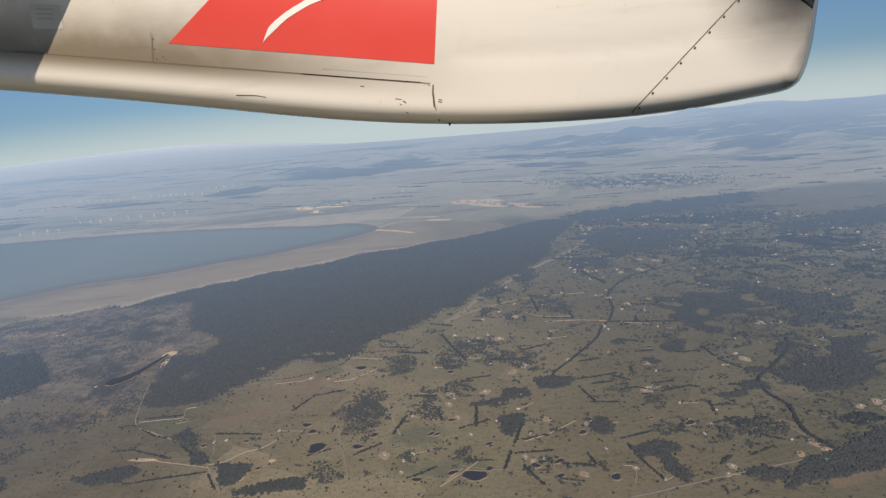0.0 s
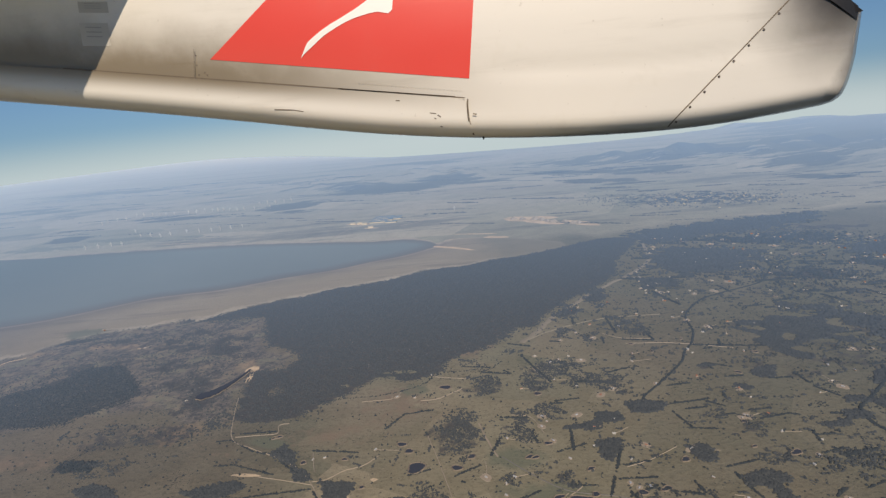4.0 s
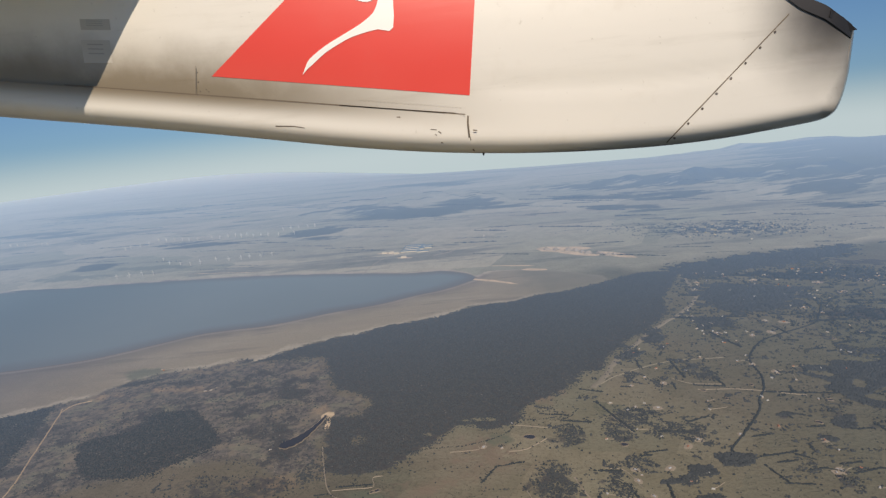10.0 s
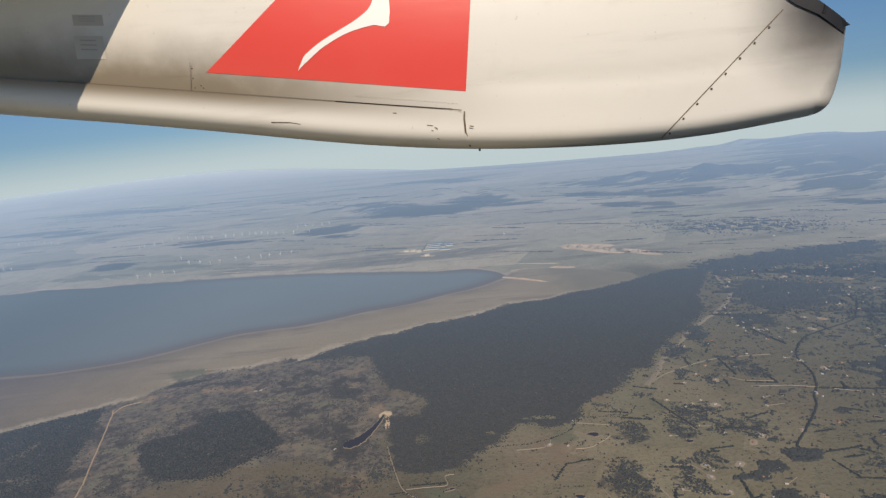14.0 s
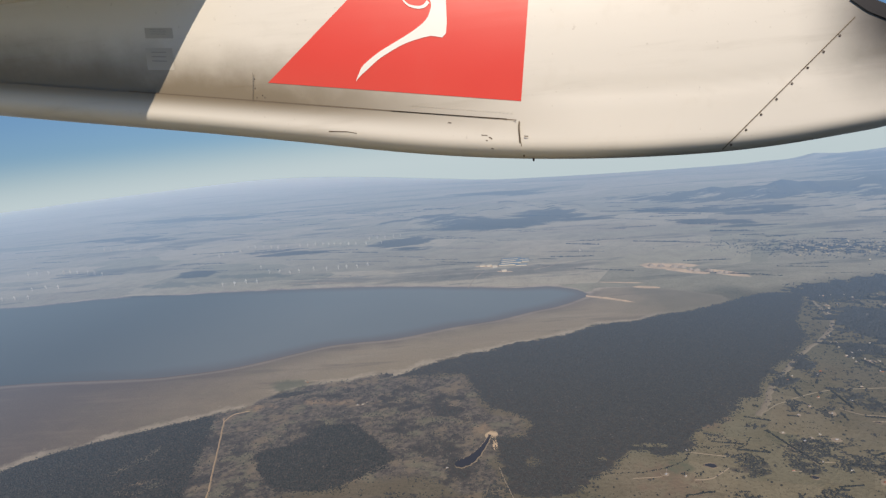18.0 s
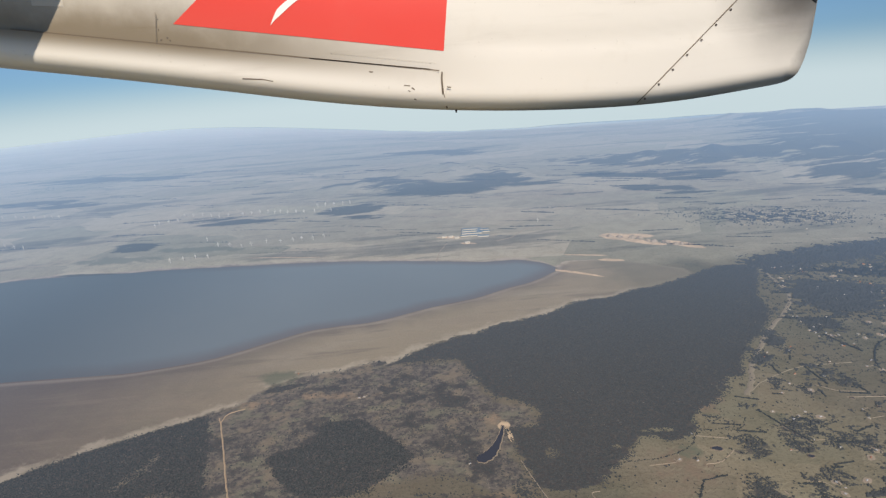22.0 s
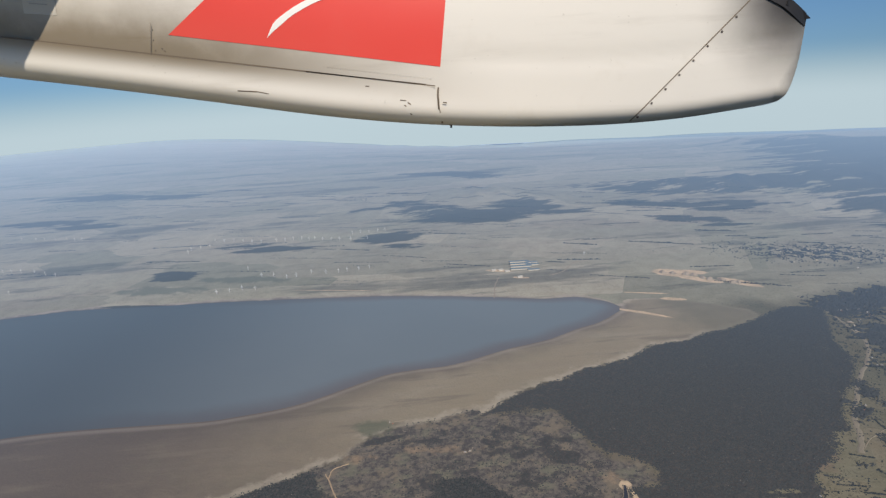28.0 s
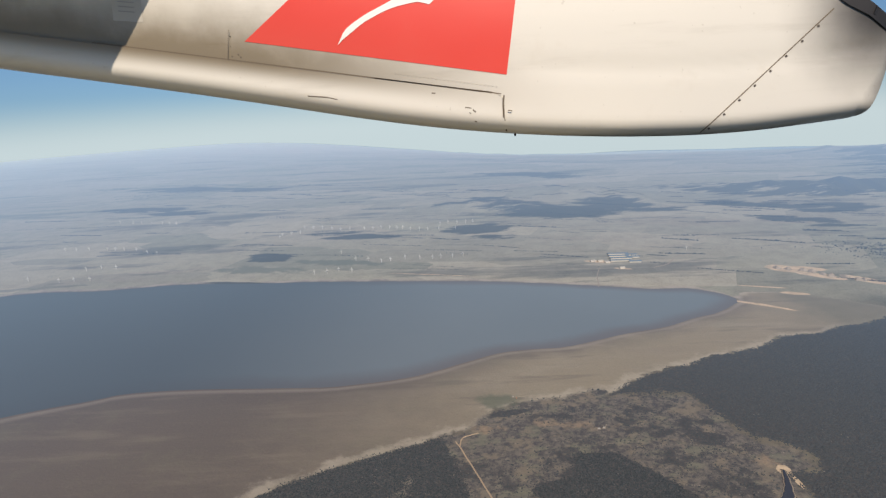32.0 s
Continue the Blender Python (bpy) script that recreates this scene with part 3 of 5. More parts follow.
def relief(x, y):
    z = np.zeros(np.shape(x))
    for cx, cy, a, b, h in HILLS:
        r = ((x - cx) / a) ** 2 + ((y - cy) / b) ** 2
        wave = 1 + 0.25 * np.sin(x * 9 / a + cy) * np.cos(y * 5 / b + cx) + 0.15 * np.sin(x * 23 / a)
        z = z + h * np.exp(-1.6 * r) * wave
    return z


BEND_U = (-0.00153, -0.04628, -0.00651, 0.00417, 0.10658, -0.26754, -0.02633, -0.05843, -0.13789, 0.28139)
BEND_V = (0.46862, 0.52714, -2.48063, 0.04045, -1.41521, 4.87336, -0.09752, 0.01806, 1.24278, -3.50384)


def lay(x, y):
    """From the map sheet of the plan to the ground."""
    w = 1 + 0.06181 * 2.2 * np.tanh(x / 220) + 0.13632 * 3.5 * np.tanh(y / 350)
    x, y = (0.95091 * x + 0.00065 * y + -1.5160) / w, (0.02978 * x + 0.99458 * y + 33.9047) / w - 20
    far = np.maximum(y, 55.0)
    u, v = np.clip(x / far, -1.25, 1.25), 40 / far
    terms = (1, u, v, u * u, u * v, v * v, u ** 3, u * u * v, u * v * v, v ** 3)
    du = sum(a * b for a, b in zip(BEND_U, terms))
    near = 1 + sum(a * b for a, b in zip(BEND_V, terms))
    return (x + du * far) / near, 20 + y / near


def ground_z(x, y):
    """Height of the ground at a place of the map sheet."""
    x, y = np.asarray(x, float), np.asarray(y, float)
    gx, gy = lay(x, y)
    # the plains fall away to the north-east
    fall = 45 * soft(gy, 300, 1050) * soft(gx + 0.12 * gy, -300, 250)
    fall = fall + 45 * soft(gy, 1006, 1220)
    return drop(gx, gy) - fall + relief(x, y) + np.clip(-inside(LAKE, x, y) * 0.03, -0.4, 0.22)


def graded(lo, hi, step, far_lo, far_hi, grow=1.16):
    mid = list(np.arange(lo, hi + step, step))
    d, a = step, mid[-1]
    while a < far_hi:
        d *= grow
        a += d
        mid.append(a)
    d, a = step, mid[0]
    while a > far_lo:
        d *= grow
        a -= d
        mid.insert(0, a)
    return np.array(mid)


def sheet(name, xs, ys, zfun, material, fields=None, keep=None):
    X, Y = np.meshgrid(xs, ys)
    x, y = X.ravel(), Y.ravel()
    co = np.stack([*lay(x, y), zfun(x, y)], 1)
    n, m = len(xs), len(ys)
    i = (np.arange(m - 1)[:, None] * n + np.arange(n - 1)[None, :]).ravel()
    faces = np.stack([i, i + 1, i + 1 + n, i + n], 1)
    if keep is not None:
        ok = keep(x, y)
        faces = faces[ok[faces].any(1)]
    me = bpy.data.meshes.new(name)
    me.vertices.add(len(co))
    me.vertices.foreach_set("co", co.ravel())
    me.loops.add(faces.size)
    me.loops.foreach_set("vertex_index", faces.ravel().astype(np.int32))
    me.polygons.add(len(faces))
    me.polygons.foreach_set("loop_start", np.arange(0, faces.size, 4, dtype=np.int32))
    me.update(calc_edges=True)
    me.polygons.foreach_set("use_smooth", np.ones(len(faces), bool))
    for key, values in (fields(x, y) if fields else {}).items():
        me.attributes.new(key, "FLOAT", "POINT").data.foreach_set("value", values.astype(np.float32))
    me.materials.append(material)
    return new(name, me)


def ground_fields(x, y):
    plain = y - np.interp(x, TREE_LINE[:, 0], TREE_LINE[:, 1]) - 20 * soft(x, 95, 75)
    pit = 1.5 * blobs(BARE, x, y) + 0.25
    flats = inside(FLATS, x, y)
    # unseen ground past 2100 is added to "wood" to darken bounce on the nacelle
    return {"shore": -inside(LAKE, x, y), "flats": flats, "cover": cover_of(x, y), "wood": np.maximum(np.minimum(blobs(WOODS, x, y), 0.45 + 2 * soft(y, 440, 560)), 4 * soft(np.hypot(x, y), 2100, 2600) - 3), "pit": pit,
            "green": blobs(GREEN, x, y), "earth": blobs(EARTH_SPOTS, x, y), "plain": plain, "west": -x - 45, "scrub": inside(SCRUB, x, y)}


ground = sheet("ground", graded(-200, 200, 0.8, -7500, 7500, 1.1), np.union1d(graded(36, 280, 0.8, -400, 7800, 1.08), np.linspace(1000, 1900, 61)), ground_z, M_GROUND, ground_fields)
tagged(ground, "dry olive and straw-coloured farmland with mud flats and woods", "ground", kind="structure")
lake = sheet("water", np.arange(-420, 34, 3.0), np.arange(30, 222, 3.0), lambda x, y: drop(*lay(x, y)), M_WATER, lambda x, y: {"shore": -inside(LAKE, x, y), "west": -x - 45}, keep=lambda x, y: inside(LAKE, x, y) > -4)
tagged(lake, "calm grey-blue shallow lake with a muddy rim", "lake", kind="structure")


# ---- the aircraft's engine nacelle ----
def part(name, bm, material, parent, label=""):
    me = bpy.data.meshes.new(name)
    bm.to_mesh(me)
    bm.free()
    me.materials.append(material)
    ob = new(name, me)
    ob.parent = parent
    return tagged(ob, label)


FACE = 4000.0                                   # how far off the nacelle's side hangs
EYE = Vector((8, 146, 160))
KEEL = np.array([(-5200, 640), (-4000, 512), (-3045, 400), (-2478, 336), (-1912, 271), (-1348, 200), (-786, 126), (-410, 84), (-36, 53), (338, 35), (711, 28), (1081, 32), (1448, 48),
                 (1812, 81), (2170, 132), (2348, 160), (2418, 174), (2470, 192), (2510, 220), (2535, 254), (2562, 335), (2584, 463), (2592, 583), (2594, 705)], float)
CREST = np.array([(-5200, 1750), (1200, 1620), (1800, 1240), (2257, 931), (2419, 862), (2531, 785), (2594, 738)], float)


KEEL = smooth_line(KEEL, 8)


def keel(x):
    return np.interp(x, KEEL[:, 0], KEEL[:, 1])


def crest(x):
    return np.interp(x, CREST[:, 0], CREST[:, 1])


def depth(x, z):
    """How far the skin lies behind the plane of the nacelle's side."""
    low = keel(min(x, 2440))
    r = 125.0
    s = min(1.0, max(0.0, (low + r - z) / r))
    d = 230 * (1 - math.sqrt(1 - s ** 2.6))
    e = min(1.0, max(0.0, (x - 2400) / 220))
    d += 150 * (1 - math.sqrt(max(0.0, 1 - e ** 2.4)))
    u = max(0.0, z - low - 520)
    d += 0.00016 * u * u
    d += 10 * max(0.0, 1 - abs(z - low - 430) / 70) * min(1.0, max(0.0, (x - 150) / 220))
    return min(d, 640)


def face_point(x, z):
    """From the drawing of the nacelle's side to the plane it hangs in."""
    w = 1 + 0.0085475 * x / FACE + 0.0144463 * z / FACE
    return Vector(((0.932855 * x + 0.058678 * z + 4.123) / w, FACE, (0.934305 * z - 0.057786 * x - 182.0) / w))


def skin(x, z, lift=0.0):
    p = face_point(x, z)
    return EYE + (p - EYE) * (1 + (depth(x, z) - lift) / FACE)


def back(x, z):
    p = face_point(x, z)
    return EYE + (p - EYE) * (1 + (1290 - depth(x, z)) / FACE)


def patch(rows_of_points, lift=4.0, thick=6.0):
    """A thin plate on the skin: a grid of plan points (x, z), raised by lift, with its rim turned in."""
    bm = bmesh.new()
    grid = [[bm.verts.new(skin(x, z, lift)) for x, z in row] for row in rows_of_points]
    for a, b in zip(grid, grid[1:]):
        for i in range(len(a) - 1):
            bm.faces.new((a[i], a[i + 1], b[i + 1], b[i]))
    bm.faces.ensure_lookup_table()
    pts = rows_of_points
    rim = [(i, 0) for i in range(len(pts))] + [(len(pts) - 1, j) for j in range(1, len(pts[0]))]
    rim += [(i, len(pts[0]) - 1) for i in range(len(pts) - 2, -1, -1)] + [(0, j) for j in range(len(pts[0]) - 2, 0, -1)]
    bmesh.ops.recalc_face_normals(bm, faces=bm.faces)
    outer = [bm.verts.new(grid[i][j].co) for i, j in rim]
    inner = [bm.verts.new(skin(*pts[i][j], lift - thick)) for i, j in rim]
    for n in range(len(rim)):
        m = (n + 1) % len(rim)
        bm.faces.new((outer[n], outer[m], inner[m], inner[n]))
    bm.faces.ensure_lookup_table()
    bm.normal_update()
    if sum(f.normal.y for f in bm.faces[:4]) > 0:
        for f in bm.faces:
            f.normal_flip()
    for f in bm.faces:
        f.smooth = True
    return bm


def quad(bl, br, tr, tl, nx=20, nz=16):
    rows_of_points = []
    for j in range(nz + 1):
        v = j / nz
        a = np.array(bl) * (1 - v) + np.array(tl) * v
        b = np.array(br) * (1 - v) + np.array(tr) * v
        rows_of_points.append([tuple(a + (b - a) * i / nx) for i in range(nx + 1)])
    return rows_of_points


def strip(a, b, wide, n=24):
    """Grid points along a straight line on the skin."""
    a, b = np.array(a, float), np.array(b, float)
    side = np.array([-(b - a)[1], (b - a)[0]]) / np.hypot(*(b - a)) * wide / 2
    return [[tuple(a + (b - a) * i / n - side) for i in range(n + 1)], [tuple(a + (b - a) * i / n + side) for i in range(n + 1)]]


def paint_material(name, color, dirt=1.0):
    k = Nodes(name)
    co = k.n("ShaderNodeTexCoord").outputs["Object"]
    xyz = k.n("ShaderNodeSeparateXYZ")
    k.put(xyz.inputs[0], co)
    up = k.math("ADD", xyz.outputs[2], 182.0)
    X = k.math("MULTIPLY_ADD", up, -0.0671, k.math("MULTIPLY", xyz.outputs[0], 1.0678))
    Z = k.math("MULTIPLY_ADD", xyz.outputs[0], 0.0660, k.math("MULTIPLY", up, 1.0662))
    m = k.n("ShaderNodeMapping")
    k.put(m.inputs["Vector"], co)
    m.inputs["Scale"].default_value = (0.0006, 0.001, 0.006)
    smear = k.noise(1.0, 6, 0.65, m.outputs[0])
    grime = k.noise(0.004, 6, 0.6, co)
    speck = k.noise(0.03, 4, 0.6, co)
    # a band of grime along the cowl seam, thinning upwards
    seam = k.math("MULTIPLY_ADD", X, -0.107, 305.0)
    above = k.math("SUBTRACT", Z, seam)
    band = k.math("MULTIPLY", k.step(k.math("ADD", above, k.math("MULTIPLY", grime, 190.0)), 520.0, 130.0), k.step(above, -130.0, 0.0))
    band = k.math("MULTIPLY", band, k.step(X, 700.0, -1500.0))
    stain = k.math("MULTIPLY", k.math("ADD", k.math("MULTIPLY", band, 0.95), k.math("MULTIPLY", k.step(smear, 0.52, 0.78), 0.22)), dirt)
    col = k.mix(stain, color, (0.175, 0.135, 0.080))
    col = k.mix(k.math("MULTIPLY", k.step(grime, 0.55, 0.8), 0.18 * dirt), col, (0.42, 0.36, 0.27))
    # soot from the exhaust on the tail end
    sx = k.math("SUBTRACT", X, 2490.0)
    sz = k.math("SUBTRACT", Z, 860.0)
    far = k.math("SQRT", k.math("ADD", k.math("MULTIPLY", sx, sx), k.math("MULTIPLY", sz, sz)))
    soot = k.step(k.math("ADD", far, k.math("MULTIPLY", grime, 110.0)), 760.0, 120.0)
    rim = k.step(k.math("ADD", X, k.math("MULTIPLY", grime, 110.0)), 2450.0, 2690.0)
    col = k.mix(k.math("MAXIMUM", soot, k.math("MULTIPLY", rim, 0.8)), col, (0.045, 0.038, 0.032))
    col = k.mix(k.math("MULTIPLY", k.step(speck, 0.66, 0.74), 0.25 * dirt), col, (0.25, 0.21, 0.15))
    return k.surface(col, k.math("MULTIPLY_ADD", grime, 0.2, 0.32), normal=k.bump(smear, 0.05, 6.0), coat=0.15)


def plain_material(name, color, rough=0.6, metal=0.0):
    k = Nodes(name)
    n = k.noise(0.9, 5, 0.6)
    return k.surface(k.mix(k.math("MULTIPLY", n, 0.5), color, tuple(c * 0.6 for c in color)), rough, metal)


M_CREAM = paint_material("cream_paint", (0.67, 0.632, 0.558))
M_RED = paint_material("red_paint", (0.68, 0.048, 0.028), 0.12)
M_LOGO = paint_material("white_paint", (0.82, 0.79, 0.73), 0.1)
M_SEAM = plain_material("dark_sealant", (0.15, 0.115, 0.08), 0.7)
M_METAL = plain_material("bare_fastener", (0.16, 0.13, 0.11), 0.45, 0.6)
M_SOOT = plain_material("sooty_steel", (0.035, 0.033, 0.034), 0.55, 0.5)
M_GREY = plain_material("grey_ink", (0.36, 0.34, 0.31), 0.7)
M_PLAC = plain_material("placard_film", (0.50, 0.46, 0.39), 0.5)

nacelle = new("aircraft_engine_nacelle")
nacelle.matrix_basis = Matrix.Diagonal((0.25, 0.25, 0.25, 1))
tagged(nacelle, "cream aircraft engine nacelle with red tail emblem and sooty exhaust end", "engine")

bm = bmesh.new()
stations = sorted({*np.linspace(-5200, 2200, 75), *np.linspace(2220, 2594, 46)})
rings = []
for x in stations:
    lo, hi = float(keel(x)), float(crest(x))
    vs = 1 - np.cos(np.linspace(0, np.pi / 2, 34))
    front = [bm.verts.new(skin(x, hi + (lo - hi) * (1 - v))) for v in vs[::-1]]
    rear = [bm.verts.new(back(x, lo + (hi - lo) * v)) for v in vs]
    rings.append(front + rear)
for a, b in zip(rings, rings[1:]):
    for i in range(len(a)):
        j = (i + 1) % len(a)
        bm.faces.new((a[i], a[j], b[j], b[i]))
bm.faces.new(rings[-1])
bm.faces.new(rings[0][::-1])
bmesh.ops.recalc_face_normals(bm, faces=bm.faces)
for f in bm.faces:
    f.smooth = True
part("cowl_body", bm, M_CREAM, nacelle)

# lower cowl door, standing proud, its rear end rounded
door_rows = []
for j in range(15):
    v = j / 14
    right = 128 + 40 * (1 - v) ** 1.5 - 22 * max(0, v - 0.9) * 10
    row = []
    for i in range(41):
        x = -5100 + (right + 5100) * i / 40
        top = 303 - 0.107 * x - (8 if i == 40 and j == 14 else 0)
        low = float(keel(x)) + 1
        row.append((x, low + (top - low) * v))
    door_rows.append(row)
part("lower_cowl_door", patch(door_rows, 16, 22), M_CREAM, nacelle, "scuffed cream lower cowl door with chipped paint")
for a, b, wide in (((-2480, 574), (120, 293), 7), ((-1613, 660), (-1632, 486), 2), ((-700, 380), (60, 303), 6)):
    part("panel_seam", patch(strip(a, b, wide), 19, 4), M_SEAM, nacelle, "dark panel seam")
part("panel_seam", patch([[(144, 285), (142, 240), (149, 150), (176, 54)], [(134, 285), (131, 240), (138, 150), (165, 54)]], 24, 4), M_SEAM, nacelle)

emblem = part("red_emblem", patch(quad((-1515, 592), (152, 413), (240, 1500), (-470, 1500), 30, 24), 3, 4), M_RED, nacelle, "bright red emblem panel")
outer = smooth_line([(-926, 578), (-902, 628), (-868, 680), (-760, 757), (-650, 815), (-530, 880), (-450, 940), (-418, 1000), (-414, 1045), (-440, 1120)], 3)
inner_line = smooth_line([(-926, 578), (-892, 612), (-850, 645), (-775, 705), (-702, 748), (-610, 793), (-515, 823), (-420, 842), (-324, 850), (-318, 1120)], 3)
rows_of_points = [[tuple(a + (b - a) * i / 5) for i in range(6)] for a, b in zip(outer, inner_line)]
part("white_tail_shape", patch(rows_of_points, 7, 4), M_LOGO, emblem, "white curved tail shape")
curl = smooth_line([(-600, 1090), (-583, 1058), (-551, 1032), (-500, 1018), (-458, 1024), (-430, 1050)], 4)
turn = np.gradient(curl, axis=0)
turn = np.stack([-turn[:, 1], turn[:, 0]], 1) / np.hypot(turn[:, 0], turn[:, 1])[:, None]
half = 3 + 9 * np.linspace(0, 1, len(curl))[:, None]
part("white_curl", patch([[tuple(q) for q in curl + turn * half], [tuple(q) for q in curl - turn * half]], 7, 4), M_LOGO, emblem, "thin white curl")

part("tail_seam", patch(strip((1442, 62), (2184, 839), 7, 40), 5, 6), M_SEAM, nacelle, "dark diagonal panel seam")


def rivet(x, z, r=8.5, lift=6.0):
    bm = bmesh.new()
    rim = [bm.verts.new(skin(x + r * math.cos(a), z + r * math.sin(a), 2)) for a in np.linspace(0, 2 * math.pi, 9)[:-1]]
    top = [bm.verts.new(skin(x + 0.6 * r * math.cos(a), z + 0.6 * r * math.sin(a), lift)) for a in np.linspace(0, 2 * math.pi, 9)[:-1]]
    for i in range(8):
        bm.faces.new((rim[i], rim[(i + 1) % 8], top[(i + 1) % 8], top[i]))
    bm.faces.new(top)
    return bm


for i in range(8):
    part("rivet", rivet(1494 + 87.2 * i, 90 + 92 * i), M_METAL, nacelle)
for i in range(26):
    part("rivet", rivet(-560 + 26 * i, 408 - 0.107 * (26 * i), 4.0, 6), M_CREAM, nacelle)
for x, z in ((-1600, 500), (-1560, 512), (-1606, 560), (-1604, 620), (-1545, 497)):
    part("rivet", rivet(x, z, 4, 4), M_METAL, nacelle)
for x, z, w, h in ((-2222, 940, 190, 66), (-2236, 776, 184, 140)):
    plate = part("placard", patch(quad((x - w / 2, z - h / 2), (x + w / 2, z - h / 2 - 8), (x + w / 2, z + h / 2 - 8), (x - w / 2, z + h / 2), 6, 6), 3, 4), M_PLAC, nacelle, "small pale warning placard")
    for r in range(3):
        part("text_bar", patch(quad((x - w * 0.3, z + h * (0.28 - 0.2 * r)), (x + w * 0.25, z + h * (0.28 - 0.2 * r) - 6), (x + w * 0.25, z + h * (0.33 - 0.2 * r) - 6), (x - w * 0.3, z + h * (0.33 - 0.2 * r)), 4, 1), 5, 2), M_GREY, plate)
# scuffs in the door's paint
for a, b, wide in (((-1130, 262), (-1010, 256), 7), ((-1010, 257), (-940, 243), 5), ((-110, 205), (-70, 200), 6), ((-60, 190), (-40, 176), 8), ((-82, 172), (-70, 165), 6), ((-330, 292), (-305, 290), 7),
                   ((170, 190), (196, 186), 7), ((-45, 118), (-30, 112), 6)):
    part("paint_chip", patch(strip(a, b, wide, 4), 17.5, 1), M_SEAM, nacelle)
# drain mast under the keel
bm = bmesh.new()
bmesh.ops.create_cone(bm, cap_ends=True, segments=8, radius1=5, radius2=9, depth=26, matrix=Matrix.Translation(skin(232, float(keel(232)) + 2) + Vector((0, 0, -4))))
part("drain_mast", bm, M_SOOT, nacelle, "small dark drain mast")
# lip of the exhaust along the upper rear edge
lip = []
for j in range(4):
    lip.append([(x, float(crest(x)) - 62 + 26 * j + (4 if j == 3 else 0)) for x in np.linspace(2150, 2590, 16)])
part("exhaust_lip", patch(lip, 14, 20), M_SOOT, nacelle, "sooty black exhaust lip")
# trailing blade of the lip
bm = bmesh.new()
tri = [(2450, 858), (2622, 728), (2588, 722), (2440, 812)]
ring_a = [bm.verts.new(skin(min(x, 2590), z, 20) + Vector((x - min(x, 2590), 0, 0))) for x, z in tri]
ring_b = [bm.verts.new(v.co + Vector((0, 220, 0))) for v in ring_a]
bm.faces.new(ring_a)
bm.faces.new(ring_b[::-1])
for i in range(4):
    bm.faces.new((ring_a[i], ring_b[i], ring_b[(i + 1) % 4], ring_a[(i + 1) % 4]))
bmesh.ops.recalc_face_normals(bm, faces=bm.faces)
part("exhaust_fairing", bm, M_SOOT, nacelle)

# an unseen slab added as the wing, shaped to throw the shadow across the forward cowl
WING_Z = 1100.0
run = 1 / math.tan(SUN_EL)
side = sun_way.x / sun_way.z


def wing_point(x, z):
    """The place on the wing that shades the point (x, z) of the nacelle's side."""
    p = skin(x, z)
    d = WING_Z - p.z
    return p.x + d * side, p.y + d * sun_way.y / sun_way.z


e0, e1 = wing_point(-2300, 395), wing_point(-1847, 1077)
slope = (e1[0] - e0[0]) / (e1[1] - e0[1])
bm = bmesh.new()
near, far = 2700.0, 4350.0
outline = [(-7500, near), (e0[0] + slope * (near - e0[1]), near), (e0[0] + slope * (far - e0[1]), far), (-7500, far)]
low = [bm.verts.new((x, y, WING_Z)) for x, y in outline]
high = [bm.verts.new((x + (120 if i in (0, 3) else -120), y, WING_Z + 240)) for i, (x, y) in enumerate(outline)]
bm.faces.new(low[::-1])
bm.faces.new(high)
for i in range(4):
    bm.faces.new((low[i], low[(i + 1) % 4], high[(i + 1) % 4], high[i]))
bmesh.ops.recalc_face_normals(bm, faces=bm.faces)
bmesh.ops.bevel(bm, geom=bm.edges[:], offset=60, segments=3, affect="EDGES")
part("wing", bm, M_CREAM, nacelle, "unseen cream wing slab added to shade the forward cowl")


# ---- trees ----
def foliage_material(name, dark, light):
    k = Nodes(name)
    r = k.n("ShaderNodeNewGeometry").outputs["Random Per Island"]
    col = k.mix(r, dark, light)
    col = k.mix(k.math("MULTIPLY", k.noise(6.0, 4, 0.7), 0.6), col, dark)
    # crowns take the same painted haze as the ground
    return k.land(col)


M_LEAF = foliage_material("gum_tree_foliage", (0.056, 0.057, 0.051), (0.085, 0.085, 0.076))
M_PINE = foliage_material("pine_foliage", (0.036, 0.038, 0.034), (0.062, 0.065, 0.056))
rng = np.random.default_rng(7)


def tiny_crowns(name, x, y, r, material, tall=0.8):
    """Crowns too small to show more than an uneven tuft: a ragged ring and a tip."""
    n, k = len(x), 5
    turn = rng.uniform(0, 2 * np.pi, (n, 1)) + np.arange(k) * 2 * np.pi / k
    z0 = ground_z(x, y)
    x, y = lay(x, y)
    wob = rng.uniform(0.65, 1.3, (n, k)) * r[:, None]
    low = np.stack([x[:, None] + wob * np.cos(turn), y[:, None] + wob * np.sin(turn), z0[:, None] + 0.25 * r[:, None] * rng.uniform(-0.3, 1.0, (n, k))], 2)
    tip = np.stack([x + 0.3 * r * rng.normal(size=n), y + 0.3 * r * rng.normal(size=n), z0 + tall * r * rng.uniform(0.8, 1.5, n)], 1)[:, None, :]
    co = np.concatenate([low, tip], 1)
    i = np.arange(k)
    faces = ((np.arange(n) * (k + 1))[:, None, None] + np.stack([i, (i + 1) % k, np.full(k, k)], 1)[None]).reshape(-1, 3)
    me = bpy.data.meshes.new(name)
    me.vertices.add(n * (k + 1))
    me.vertices.foreach_set("co", co.ravel())
    me.loops.add(faces.size)
    me.loops.foreach_set("vertex_index", faces.ravel().astype(np.int32))
    me.polygons.add(len(faces))
    me.polygons.foreach_set("loop_start", np.arange(0, faces.size, 3, dtype=np.int32))
    me.update(calc_edges=True)
    me.materials.append(material)
    return new(name, me)


